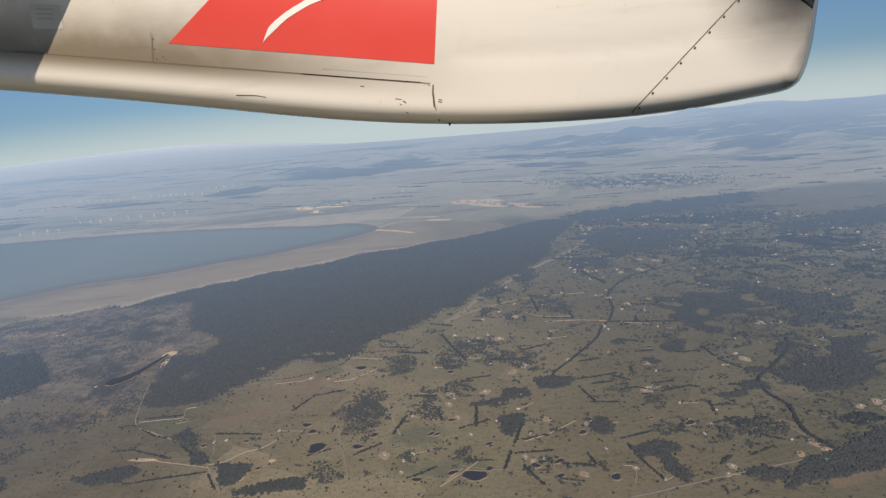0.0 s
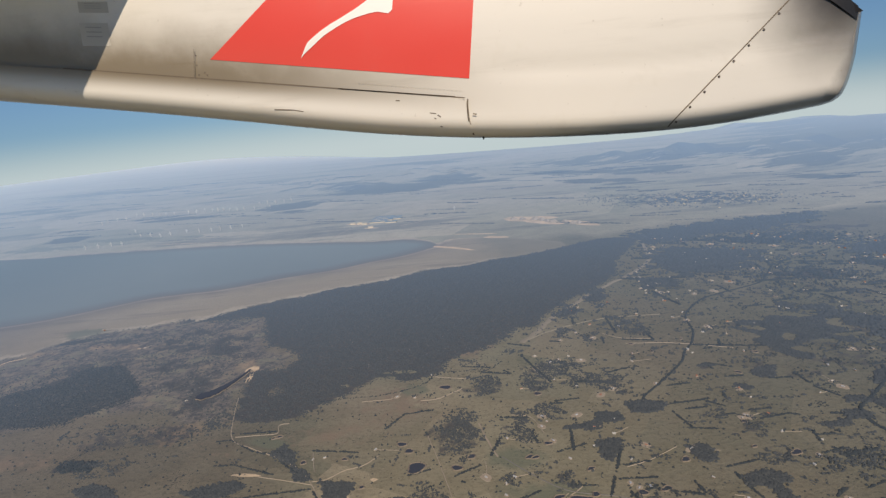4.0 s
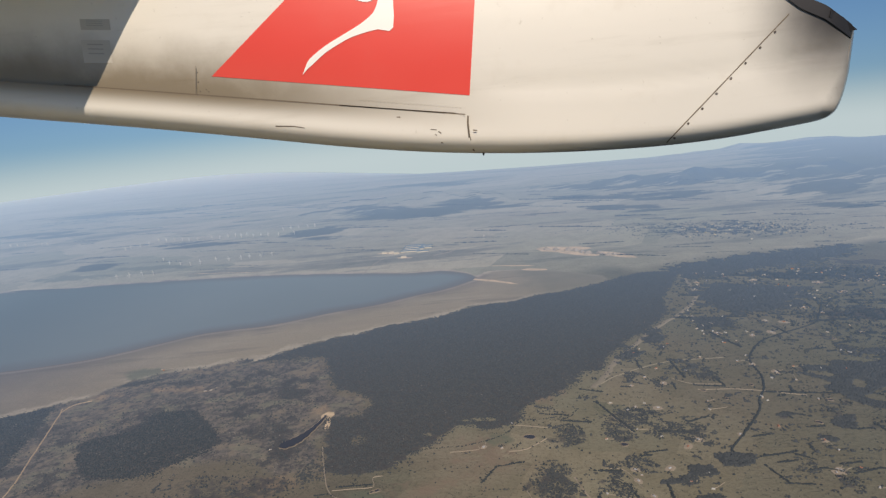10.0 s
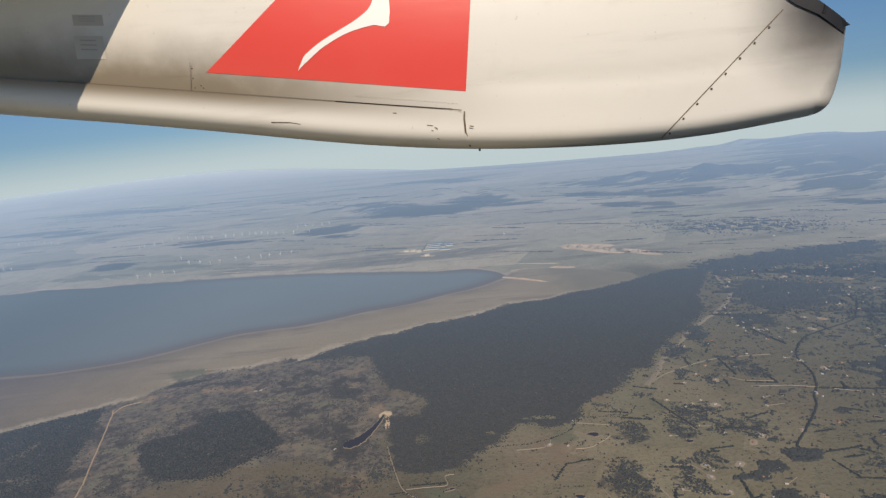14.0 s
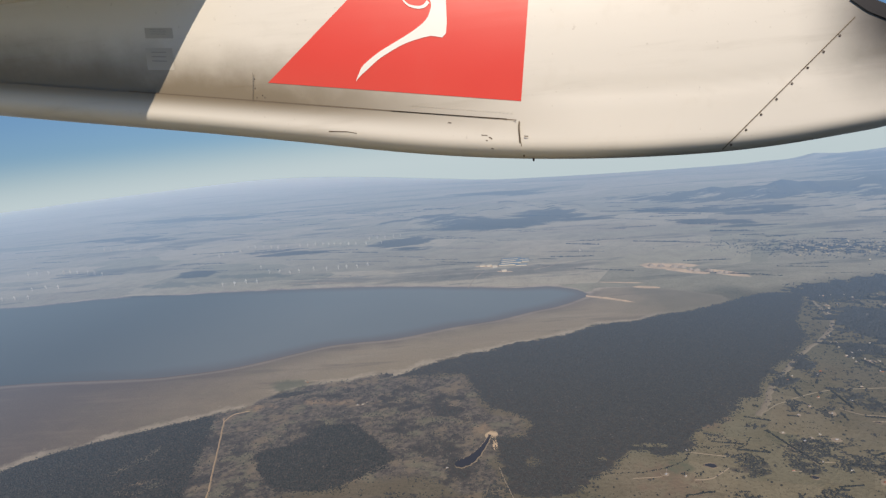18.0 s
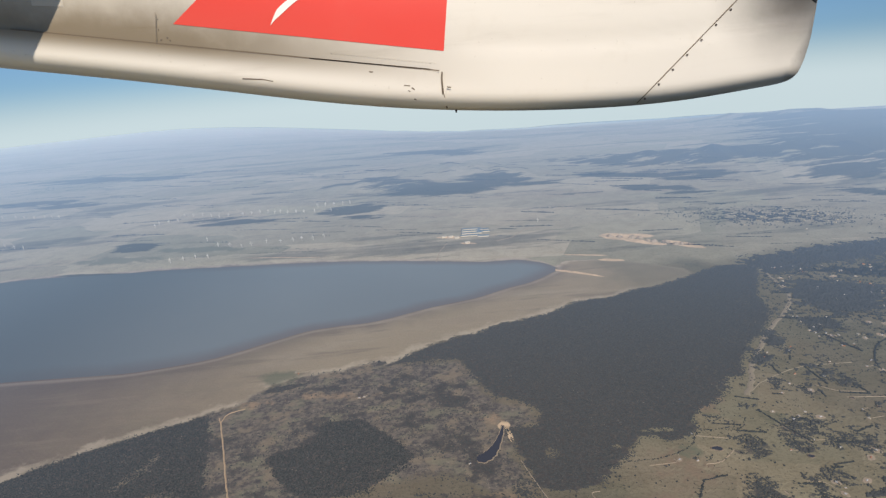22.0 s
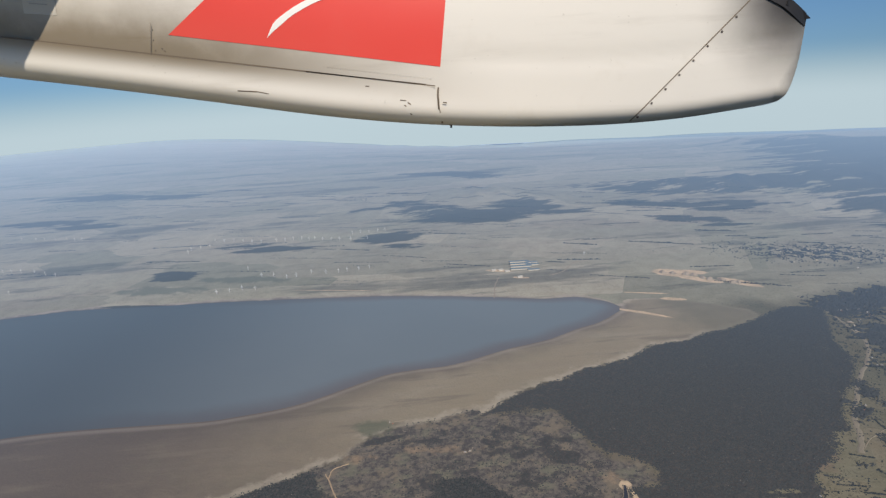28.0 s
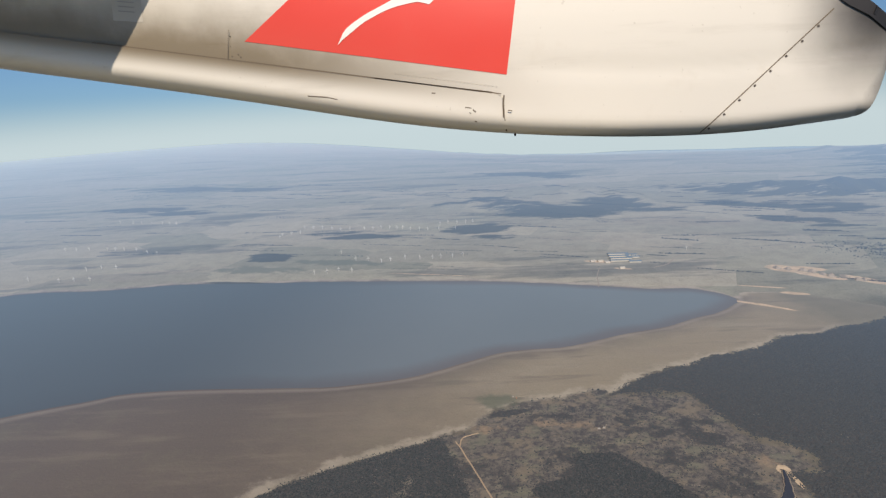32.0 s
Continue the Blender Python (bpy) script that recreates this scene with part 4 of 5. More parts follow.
def scatter(n, x0, x1, y0, y1, chance):
    x, y = rng.uniform(x0, x1, n), rng.uniform(y0, y1, n)
    ok = rng.uniform(0, 1, n) < chance(x, y)
    return x[ok], y[ok]


# the great dark forest behind the shore
x, y = scatter(380000, -26, 108, 66, 226, lambda x, y: 1.0 * (inside(FOREST, x, y) > rng.uniform(-0.6, 0.8, len(x))) * (ripple(x * 9, y * 9) < 0.74 + 0.25 * soft(inside(FOREST, x, y), 2, 14)))
forest = tiny_crowns("forest_canopy", x, y, rng.uniform(0.06, 0.15, len(x)), M_LEAF, 0.7)
tagged(forest, "dense dark gum forest reaching down to the mud flats", "forest", kind="stuff")


# bare pale shrubs and dead tops among the darker crowns
M_DRY = foliage_material("dry_branches", (0.125, 0.110, 0.090), (0.21, 0.185, 0.152))
x, y = scatter(26000, -90, 92, 40, 190, lambda x, y: np.where(inside(FOREST, x, y) > 0, 0.55 * soft(ripple(x * 3.3, y * 3.3), 0.5, 0.8) * soft(y, 125, 80) + 0.006, 0.16 * (inside(SCRUB, x, y) > 0)))
dry = tiny_crowns("dry_shrubs", x, y, rng.uniform(0.04, 0.12, len(x)), M_DRY, 0.9)
tagged(dry, "pale dry shrubs and dead treetops in the forest", "shrubs", kind="stuff")


def heath_chance(x, y):
    c = cover_of(x, y)
    return np.where((inside(SCRUB, x, y) > -1) & (inside(FOREST, x, y) < 0), np.clip(c, 0.03, 1) * 0.75, 0)


x, y = scatter(110000, -100, 6, 30, 120, heath_chance)
bush = tiny_crowns("scrub_trees", x, y, rng.uniform(0.05, 0.15, len(x)), M_LEAF, 0.9)
tagged(bush, "open grey-green scrub of small trees on sandy ground", "scrub", kind="stuff")


x, y = scatter(150000, -110, -14, 20, 104, lambda x, y: 1.0 * ((inside(BLOCK, x, y) > rng.normal(0, 0.5, len(x))) | (inside(SCRUB, x, y) > 0) & (-51.0 + 0.30 * (95 - y) - x > rng.normal(0.3, 0.5, len(x)))))
thicket = tiny_crowns("dark_thicket", x, y, rng.uniform(0.06, 0.14, len(x)), M_PINE, 0.7)
tagged(thicket, "dense dark thicket of young trees in the scrub", "thicket", kind="stuff")


def farm_chance(x, y):
    c = cover_of(x, y)
    off = (inside(SCRUB, x, y) < 0) & (inside(FOREST, x, y) < 0) & (blobs(FARM_WOODS, x, y) < 0) & (farm_wood(x, y) < 0)
    patchy = soft(ripple(x * 4.1 + 3, y * 4.1), 0.42, 0.7)
    return np.where(off, np.clip(c, 0, 1) * (0.15 + 0.85 * patchy) * 0.75, 0)


x, y = scatter(420000, -40, 190, 40, 215, farm_chance)
lone = tiny_crowns("paddock_trees", x, y, rng.uniform(0.05, 0.14, len(x)) * (1 + 0.006 * np.clip(y - 60, 0, 200)), M_PINE, 1.0)
tagged(lone, "scattered dark paddock trees over dry grass", "trees", kind="stuff")
# clumps of trees along fences, gullies and house yards
cx, cy = scatter(11500, -30, 180, 44, 210, lambda x, y: np.where((inside(SCRUB, x, y) < 0) & (inside(FOREST, x, y) < -1) & (y < np.interp(x, TREE_LINE[:, 0], TREE_LINE[:, 1]) - 3),
                                                              0.05 + 0.75 * soft(x, 10, 60) * soft(ripple(x * 1.3, y * 1.3), 0.45, 0.72) + 0.5 * soft(blobs(THIN_WOODS, x, y), -0.2, 0.4), 0))
gx, gy = [], []
for qx, qy in zip(cx, cy):
    n = int(rng.integers(3, 18))
    long, thin, turn = rng.choice([0.3, 0.6, 1.3]) * rng.uniform(0.6, 1.3), rng.choice([0.04, 0.2, 0.45]), rng.choice([-0.1, 0.15, 1.3]) + rng.normal(0, 0.12)
    u, v = rng.normal(0, long / 2, n), rng.normal(0, thin / 2 + 0.05, n)
    gx.append(qx + u * math.cos(turn) - v * math.sin(turn))
    gy.append(qy + u * math.sin(turn) + v * math.cos(turn))
for poly in GROVES:
    (x0, y0), (x1, y1) = poly.min(0) - 0.6, poly.max(0) + 0.6
    qx, qy = scatter(int((x1 - x0) * (y1 - y0) * 15), x0, x1, y0, y1, lambda x, y: 1.0 * (inside(poly, x, y) + 4.0 * (ripple(x * 6, y * 6) - 0.56) > rng.normal(0, 0.35, len(x))))
    gx.append(qx)
    gy.append(qy)
for qx, qy, a, b, turn in CLUSTERS:
    n = int(min(2600, 26 * a * b) + 60)
    u, v = rng.normal(0, 0.5, n) * a, rng.normal(0, 0.5, n) * b
    ok = ripple(u * 6 + qx, v * 6 + qy) > 0.47
    gx.append(qx + u[ok])
    gy.append(qy + v[ok])
gx, gy = np.concatenate(gx), np.concatenate(gy)
clumps = tiny_crowns("tree_clumps", gx, gy, rng.uniform(0.05, 0.14, len(gx)) * (1 + 0.003 * np.clip(gy - 60, 0, 200)), M_LEAF, 1.0)
tagged(clumps, "ragged dark clumps of trees round yards and gullies", "trees", kind="stuff")
for cx, cy, a, b, turn in FARM_WOODS:
    n = int(min(2500, 70 * a * b) + 30)
    u, v = rng.uniform(-1.1, 1.1, n), rng.uniform(-1.1, 1.1, n)
    shape = np.hypot(u, v) if rng.uniform() < 0.35 else np.maximum(np.abs(u + 0.25 * v), np.abs(v)) * 1.12
    ok = shape < 1 + 0.12 * np.sin(5 * np.arctan2(v, u) + cx) + rng.normal(0, 0.06, n)
    u, v = u[ok] * a, v[ok] * b
    copse = tiny_crowns("copse", cx + u * math.cos(turn) - v * math.sin(turn), cy + u * math.sin(turn) + v * math.cos(turn), rng.uniform(0.09, 0.2, len(u)), M_PINE)
    tagged(copse, "dark dense copse of trees between dry paddocks" if a * b < 40 else "large dark wood among scattered farms", "copse", "copses", "stuff")


for poly in FARM_POLYS:
    (x0, y0), (x1, y1) = poly.min(0) - 1, poly.max(0) + 1
    far_off = poly[:, 1].mean() > 100
    x, y = scatter(int(min(30000, (x1 - x0) * (y1 - y0) * (9 if far_off else 60))), x0, x1, y0, y1,
                   lambda x, y: 1.0 * (inside(poly, x, y) + 9.0 * (ripple(x * 2.6, y * 2.6) - 0.66) * soft(y, 60, 90) > rng.normal(0, 0.25 + 1.2 * far_off, len(x))))
    wood = tiny_crowns("copse", x, y, rng.uniform(0.09, 0.2, len(x)) * (1.5 if far_off else 1.0), M_LEAF)
    tagged(wood, "large dark wood with ragged clearings among farms" if far_off else "dark dense copse with straight paddock edges", "copse", "copses", "stuff")


# ---- tree rows along fences and creeks ----
HEDGES = [(94.8, 74.9, 106.1, 75.4), (42, 95.1, 44.9, 83.5), (60.4, 75.6, 66.6, 76.9), (59.7, 73.2, 60.4, 68.6),
          (60.1, 68.4, 63.5, 67.9), (64.9, 71.5, 67.5, 72), (67.5, 72, 69.7, 70.3), (70.2, 70.2, 74.5, 71.3), (74.5, 71.3, 75.8, 70.7), (70, 72.8, 73.1, 73.2), (83.6, 85.1, 83.4, 80.6), (73.8, 98.9, 86.4, 97.5),
          (79.6, 101.7, 78.3, 98.6), (62.1, 102.7, 67.7, 101.8), (67.6, 106.9, 67.8, 102.2), (80.3, 136.7, 82.1, 124.9), (62.8, 115.4, 62.1, 106.4), (49.5, 63.7, 47.2, 58.7)]
HEDGES += [(46.4, 56.9, 44.4, 52.6), (41.4, 62.7, 45.5, 64.7), (46.9, 56.4, 51.2, 56.7), (48.4, 59.5, 51.5, 60.4), (46.5, 52.5, 50.5, 55), (51, 55.2, 51.8, 52.5), (62.2, 81.7, 65.9, 82.5), (33.6, 50.9, 37.2, 53.6),
          (60.1, 57.3, 60.1, 48.7), (54.8, 55.7, 54.8, 53), (72, 90.4, 75.4, 88.3), (72.3, 60.5, 75.9, 61.3), (74.2, 61.7, 74.7, 58.9), (117.1, 130.2, 118.4, 123.9), (119, 131.8, 129.4, 132.9), (129.4, 132.9, 129.6, 126.2),
          (111.2, 144.9, 125.2, 147.6), (83.3, 79.4, 84.7, 75.7), (49, 50.5, 51.8, 49.6), (71.8, 89.9, 72.1, 87.7), (39.1, 66.8, 39.5, 65.2), (72.5, 84.5, 75.5, 84.7)]
HEDGES += [(78.8, 83.2, 82.3, 83.3), (74.4, 65, 76.9, 65), (71.6, 52.1, 75.3, 53.5), (75.4, 56.7, 77, 54.6), (65.7, 76, 67.6, 74.3), (61.9, 73.8, 64.9, 74.3), (39.3, 67.9, 39.4, 65.8)]
HEDGES += [(1.6, 64.3, 4.5, 61.7), (4.5, 61.7, 6.3, 61), (2, 66.3, 6.4, 67.2), (1.2, 57.5, 3.3, 57.9), (3.3, 57.9, 8.2, 55.5), (-0.4, 64.1, 1.3, 64.7), (4.7, 47.9, 7.7, 49.8), (7.7, 49.8, 12.5, 52.1), (-0, 48.3, 4.6, 48.5), (11.9, 62, 17.3, 61.8), (20.3, 68.2, 22.6, 72.5), (22.6, 72.5, 26.6, 74), (8.3, 59.1, 10.8, 56.1), (12.9, 51.4, 13.7, 46.9), (23.2, 56.4, 25.8, 58), (28.3, 56.5, 31.5, 59.2)]
CREEKS = [[(98.1, 85.5), (95.1, 80.8), (88.7, 74.8), (84.5, 71.3), (83.1, 66.9), (83.2, 62.9), (81.5, 58.7), (80.4, 55.5), (80, 50.4)], [(124.2, 162.5), (116.1, 151), (109.6, 142.9), (97.2, 135), (88.8, 129), (81.8, 120.1), (79, 114.6), (77.1, 106.9), (74, 100.3), (70.7, 95.6), (68.4, 91.2), (62.2, 83.5), (57.5, 78.1), (57.3, 76.8)],
          [(38.2, 92), (35.4, 88.2), (28.6, 87.3), (24.6, 82.1), (19, 78.6), (13.8, 77.5), (9.3, 75.7)]]


def tree_row(line, gap, r, label, material=None):
    p = np.array(line, float)
    seg = np.hypot(*np.diff(p, axis=0).T)
    d = np.arange(0, seg.sum(), gap)
    d = d[rng.uniform(0, 1, len(d)) > 0.12]
    at = np.concatenate([[0], np.cumsum(seg)])
    x = np.interp(d, at, p[:, 0]) + rng.normal(0, 0.06, len(d))
    y = np.interp(d, at, p[:, 1]) + rng.normal(0, 0.06, len(d))
    row = tiny_crowns("tree_row", x, y, rng.uniform(0.6, 1.25, len(d)) * r, material or M_PINE)
    return tagged(row, label, "tree row", "tree rows", "stuff")


for a, b, c, d in HEDGES:
    tree_row([(a, b), (c, d)], 0.11, 0.085 + 0.0007 * b, "straight dark shelter row of trees along a fence")
for i, line in enumerate(CREEKS):
    tree_row(smooth_line(line, 5), (0.06, 0.06, 0.35)[i], (0.16, 0.12, 0.12)[i], "winding line of dark trees along a creek")
for i in range(170):
    x, y = rng.uniform(30, 175), rng.uniform(46, 205)
    if inside(FOREST, np.array([x]), np.array([y]))[0] > -2 or  y > np.interp(x, TREE_LINE[:, 0], TREE_LINE[:, 1]) - 4:
        continue
    turn = rng.choice([-0.12, 1.35, 0.25, -0.12]) + rng.normal(0, 0.2)
    half = rng.uniform(0.8, 3.2)
    tree_row([(x - half * math.cos(turn), y - half * math.sin(turn)), (x + half * math.cos(turn), y + half * math.sin(turn))], 0.12, rng.uniform(0.06, 0.11) + 0.0008 * y, "short dark shelter row of trees")
# long rows on the plain beyond the lake
for i in range(240):
    x, y = rng.uniform(-330, 330), rng.uniform(224, 560)
    turn = rng.choice([-0.1, -0.1, 0.12, 0.25]) + rng.normal(0, 0.05)
    half = rng.uniform(3, 13) * (0.6 + y / 600)
    tree_row([(x - half * math.cos(turn), y - half * math.sin(turn)), (x + half * math.cos(turn), y + half * math.sin(turn))], 0.5, rng.uniform(0.14, 0.3), "thin dark windbreak on the open plain")

# ---- tracks and roads ----
def track_material(name, a, b):
    k = Nodes(name)
    return k.land(k.mix(k.noise(1.5, 5, 0.7), a, b))


M_TRACK = track_material("pale_gravel", (0.24, 0.19, 0.13), (0.40, 0.33, 0.24))
M_SANDY = track_material("orange_sand", (0.36, 0.25, 0.14), (0.50, 0.38, 0.25))
M_GRASSY = track_material("trodden_grass", (0.21, 0.18, 0.125), (0.30, 0.255, 0.18))
M_ROAD = track_material("worn_asphalt", (0.13, 0.12, 0.105), (0.21, 0.19, 0.16))
TRACKS = [([(-48.5, 92.1), (-45.1, 82.9), (-42.2, 74.8), (-40, 68.8), (-38.3, 62.5)], 0.34, M_SANDY), ([(-49.2, 93.6), (-48.5, 92.3), (-48.2, 94.9), (-45.9, 96.6)], 0.3, M_SANDY),
          ([(42, 54.6), (39.7, 52.2), (36.5, 48.8)], 0.18, M_TRACK)]
TRACKS += [([(32.6, 69.9), (33.9, 61.2)], 0.3, M_TRACK), ([(34.5, 61.2), (38.5, 55.4), (40.9, 53.4), (45.2, 52.5), (48, 51), (51.5, 49)], 0.2, M_ROAD), ([(37.4, 72.5), (39.9, 71.8), (40.8, 67.3)], 0.16, M_TRACK), ([(37.5, 50.2), (40, 53.1)], 0.16, M_TRACK), ([(42.9, 89.6), (44.8, 83)], 0.14, M_TRACK), ([(59.4, 106), (62.3, 103.3), (68.1, 102.9)], 0.14, M_TRACK), ([(48.5, 59), (51.8, 60.6), (56.2, 63.6)], 0.14, M_TRACK), ([(50.4, 88.6), (50.6, 84.5)], 0.14, M_TRACK), ([(79.6, 59.2), (79.7, 54.7)], 0.2, M_TRACK)]
TRACKS += [([(55, 46), (61.6, 47.2), (66.5, 48.3), (73.5, 49.2), (80.5, 49.7), (90, 47)], 0.3, M_ROAD),
           ([(103, 212), (99, 194), (92.5, 173), (81.5, 156), (68.5, 140.2), (57.2, 124.2), (51, 115), (47.5, 108), (43, 101)], 1.6, M_GRASSY), ([(44.9, 103), (50, 108), (62, 115.5), (75, 118)], 0.3, M_GRASSY), ([(62, 100.4), (70.3, 100.3), (80, 97)], 0.25, M_TRACK),
           ([(12, 252), (20, 262), (28, 280), (37, 288)], 0.7, M_TRACK), ([(-9, 246), (-12, 230), (-14, 209)], 0.5, M_TRACK), ([(57.5, 52.5), (58.5, 51.7), (56.5, 48)], 0.14, M_TRACK),
           ([(85, 66), (84, 60), (88, 55)], 0.2, M_ROAD)]
TRACKS += [([(-1.7, 77.6), (-0.6, 72.2), (1.3, 64.9), (4.3, 62.4), (8.1, 59.8), (10.9, 57), (12.6, 53.2), (13.9, 46.9), (14.7, 44.2)], 0.22, M_TRACK),
           ([(1.5, 65.4), (4.2, 66), (6.5, 66.6), (6.3, 68.9), (7.5, 69.5)], 0.16, M_TRACK),
           ([(6.6, 54.9), (9.9, 54), (12.6, 53.2)], 0.2, M_TRACK),
           ([(12.6, 56.5), (11.9, 61.5)], 0.15, M_TRACK),
           ([(12.5, 54), (14, 54.7), (15.9, 57.1), (18, 58.5), (19.7, 61)], 0.18, M_TRACK),
           ([(25.8, 66.3), (26.8, 60), (27.3, 53.3), (27.1, 46.6)], 0.17, M_TRACK),
           ([(32.7, 69.9), (33.2, 65.3), (34, 61.3)], 0.26, M_TRACK),
           ([(24.9, 76.9), (27.5, 77.7), (31, 81.1)], 0.24, M_TRACK),
           ([(26.7, 85.6), (32.4, 84.7)], 0.15, M_TRACK),
           ([(16.5, 76.4), (20.4, 77.3), (20.7, 78.4)], 0.13, M_TRACK)]


def ribbon(name, line, wide, material, lift=0.05):
    p = smooth_line(line, 8)
    p = p + 0.12 * wide * np.stack([np.sin(np.arange(len(p)) * 1.7), np.cos(np.arange(len(p)) * 1.1)], 1)
    d = np.gradient(p, axis=0)
    side = np.stack([-d[:, 1], d[:, 0]], 1) / (np.hypot(d[:, 0], d[:, 1])[:, None] + 1e-9) * wide / 2
    bm = bmesh.new()
    rows = []
    for q, s in zip(p, side):
        row = []
        for f in (-1.15, -0.5, 0.5, 1.15):
            a = q + s * f
            row.append(bm.verts.new((*lay(*a), float(ground_z(*a)) + (lift if abs(f) < 1 else -0.02))))
        rows.append(row)
    for a, b in zip(rows, rows[1:]):
        for i in range(3):
            bm.faces.new((a[i], a[i + 1], b[i + 1], b[i]))
    me = bpy.data.meshes.new(name)
    bm.to_mesh(me)
    bm.free()
    me.materials.append(material)
    return new(name, me)


for i, (line, wide, material) in enumerate(TRACKS):
    ob = ribbon("road" if material is M_ROAD else "dirt_track", line, wide * 0.72, material)
    tagged(ob, "narrow sealed country road" if material is M_ROAD else "pale unsealed track across dry ground", "road", kind="structure")

# ---- farm dams ----
M_BANK = track_material("trodden_bank", (0.15, 0.12, 0.08), (0.24, 0.19, 0.13))
M_DARKPOND = Nodes("still_dark_water").land((0.046, 0.047, 0.056), power=6.0, top=0.8)


def pond(x, y, r, label, stretch=1.0, turn=0.0, dark=True):
    thing = new("farm_dam")
    thing.location = (*lay(x, y), float(ground_z(x, y)))
    thing.rotation_euler = (0, 0, turn)
    tagged(thing, label, "pond", "farm dams")
    n = 18
    ang = np.linspace(0, 2 * np.pi, n, endpoint=False)
    rad = r * (1 + 0.22 * np.sin(2 * ang + x) + 0.12 * np.sin(3 * ang + y) + 0.05 * np.sin(7 * ang))
    bm = bmesh.new()
    bm.faces.new([bm.verts.new((stretch * a * math.cos(t), a * math.sin(t), 0.06)) for a, t in zip(rad, ang)])
    part("water", bm, M_DARKPOND, thing)
    bm = bmesh.new()
    rings = [[bm.verts.new((stretch * (a + w) * math.cos(t), (a + w) * math.sin(t), z)) for a, t in zip(rad, ang)] for w, z in ((-0.02, 0.05), (0.03 + 0.08 * r, 0.11), (0.06 + 0.16 * r, -0.03))]
    for a, b in zip(rings, rings[1:]):
        for i in range(n):
            bm.faces.new((a[i], a[(i + 1) % n], b[(i + 1) % n], b[i]))
    part("bank", bm, M_BANK, thing, "pale trodden earth bank")
    return thing


PONDS = [(7, 65.5, 0.22), (6.5, 65.2, 0.16), (11.1, 58.8, 0.2), (24.1, 58.2, 0.6), (22.5, 64, 0.3), (28.6, 81.5, 0.42), (28.8, 58.4, 0.32), (15.8, 59.9, 0.18), (17.9, 53, 0.16), (40.9, 51.4, 0.62), (42.9, 52.9, 0.22), (38.7, 52.1, 0.26), (48.1, 53.3, 0.26), (37.7, 61.3, 0.22), (38.4, 61.2, 0.2), (40.7, 64.7, 0.22), (34.5, 50.5, 0.24), (56, 60.5, 0.26),
         (55.5, 50, 0.3), (49.9, 50.8, 0.22), (51, 54.1, 0.26), (30.8, 61.2, 0.26), (44.2, 58.6, 0.2), (69.5, 61, 0.3)]
for px, py, r in PONDS:
    pond(px, py, r, "small dark farm dam with a pale earth bank", 1.4, 0.2)
for i in range(26):
    px, py = rng.uniform(20, 120), rng.uniform(50, 130)
    if cover_of(np.array([px]), np.array([py]))[0] < 0.2 and inside(FOREST, np.array([px]), np.array([py]))[0] < -2:
        pond(px, py, rng.uniform(0.14, 0.3), "tiny dark farm dam in a dry paddock", 1.3, rng.uniform(0, 3))

# the long reservoir below the forest: a tapering tongue of water
dam = new("reservoir")
tagged(dam, "narrow dark reservoir with a bare sandy head", "pond")
spine = smooth_line([(-3.1, 88.4), (-3.8, 85.2), (-4.9, 81.7), (-6.1, 79.2), (-7.2, 78.1), (-8, 78)], 5)
half = np.interp(np.linspace(0, 1, len(spine)), [0, 0.3, 0.6, 0.82, 0.94, 1], [0.12, 0.4, 0.9, 1.15, 0.9, 0.15])
for name, grow, lift, material in (("bank", 0.16, 0.06, M_TRACK), ("water", 0.0, 0.13, M_DARKPOND)):
    bm = bmesh.new()
    d = np.gradient(spine, axis=0)
    nrm = np.stack([-d[:, 1], d[:, 0]], 1) / np.hypot(d[:, 0], d[:, 1])[:, None]
    left = [bm.verts.new((*lay(*(q + s * (h + grow) * (1 + 0.12 * math.sin(i * 1.9)))), float(ground_z(*q)) + lift)) for i, (q, s, h) in enumerate(zip(spine, nrm, half))]
    right = [bm.verts.new((*lay(*(q - s * (h + grow) * (1 + 0.12 * math.sin(i * 2.3 + 1)))), float(ground_z(*q)) + lift)) for i, (q, s, h) in enumerate(zip(spine, nrm, half))]
    for i in range(len(spine) - 1):
        bm.faces.new((left[i], left[i + 1], right[i + 1], right[i]))
    part(name, bm, material, dam, "pale sandy bank" if name == "bank" else "")

# ---- wind turbines ----
M_TURBINE = Nodes("white_turbine_coating").land((0.58, 0.58, 0.57), power=6.0, top=0.5)


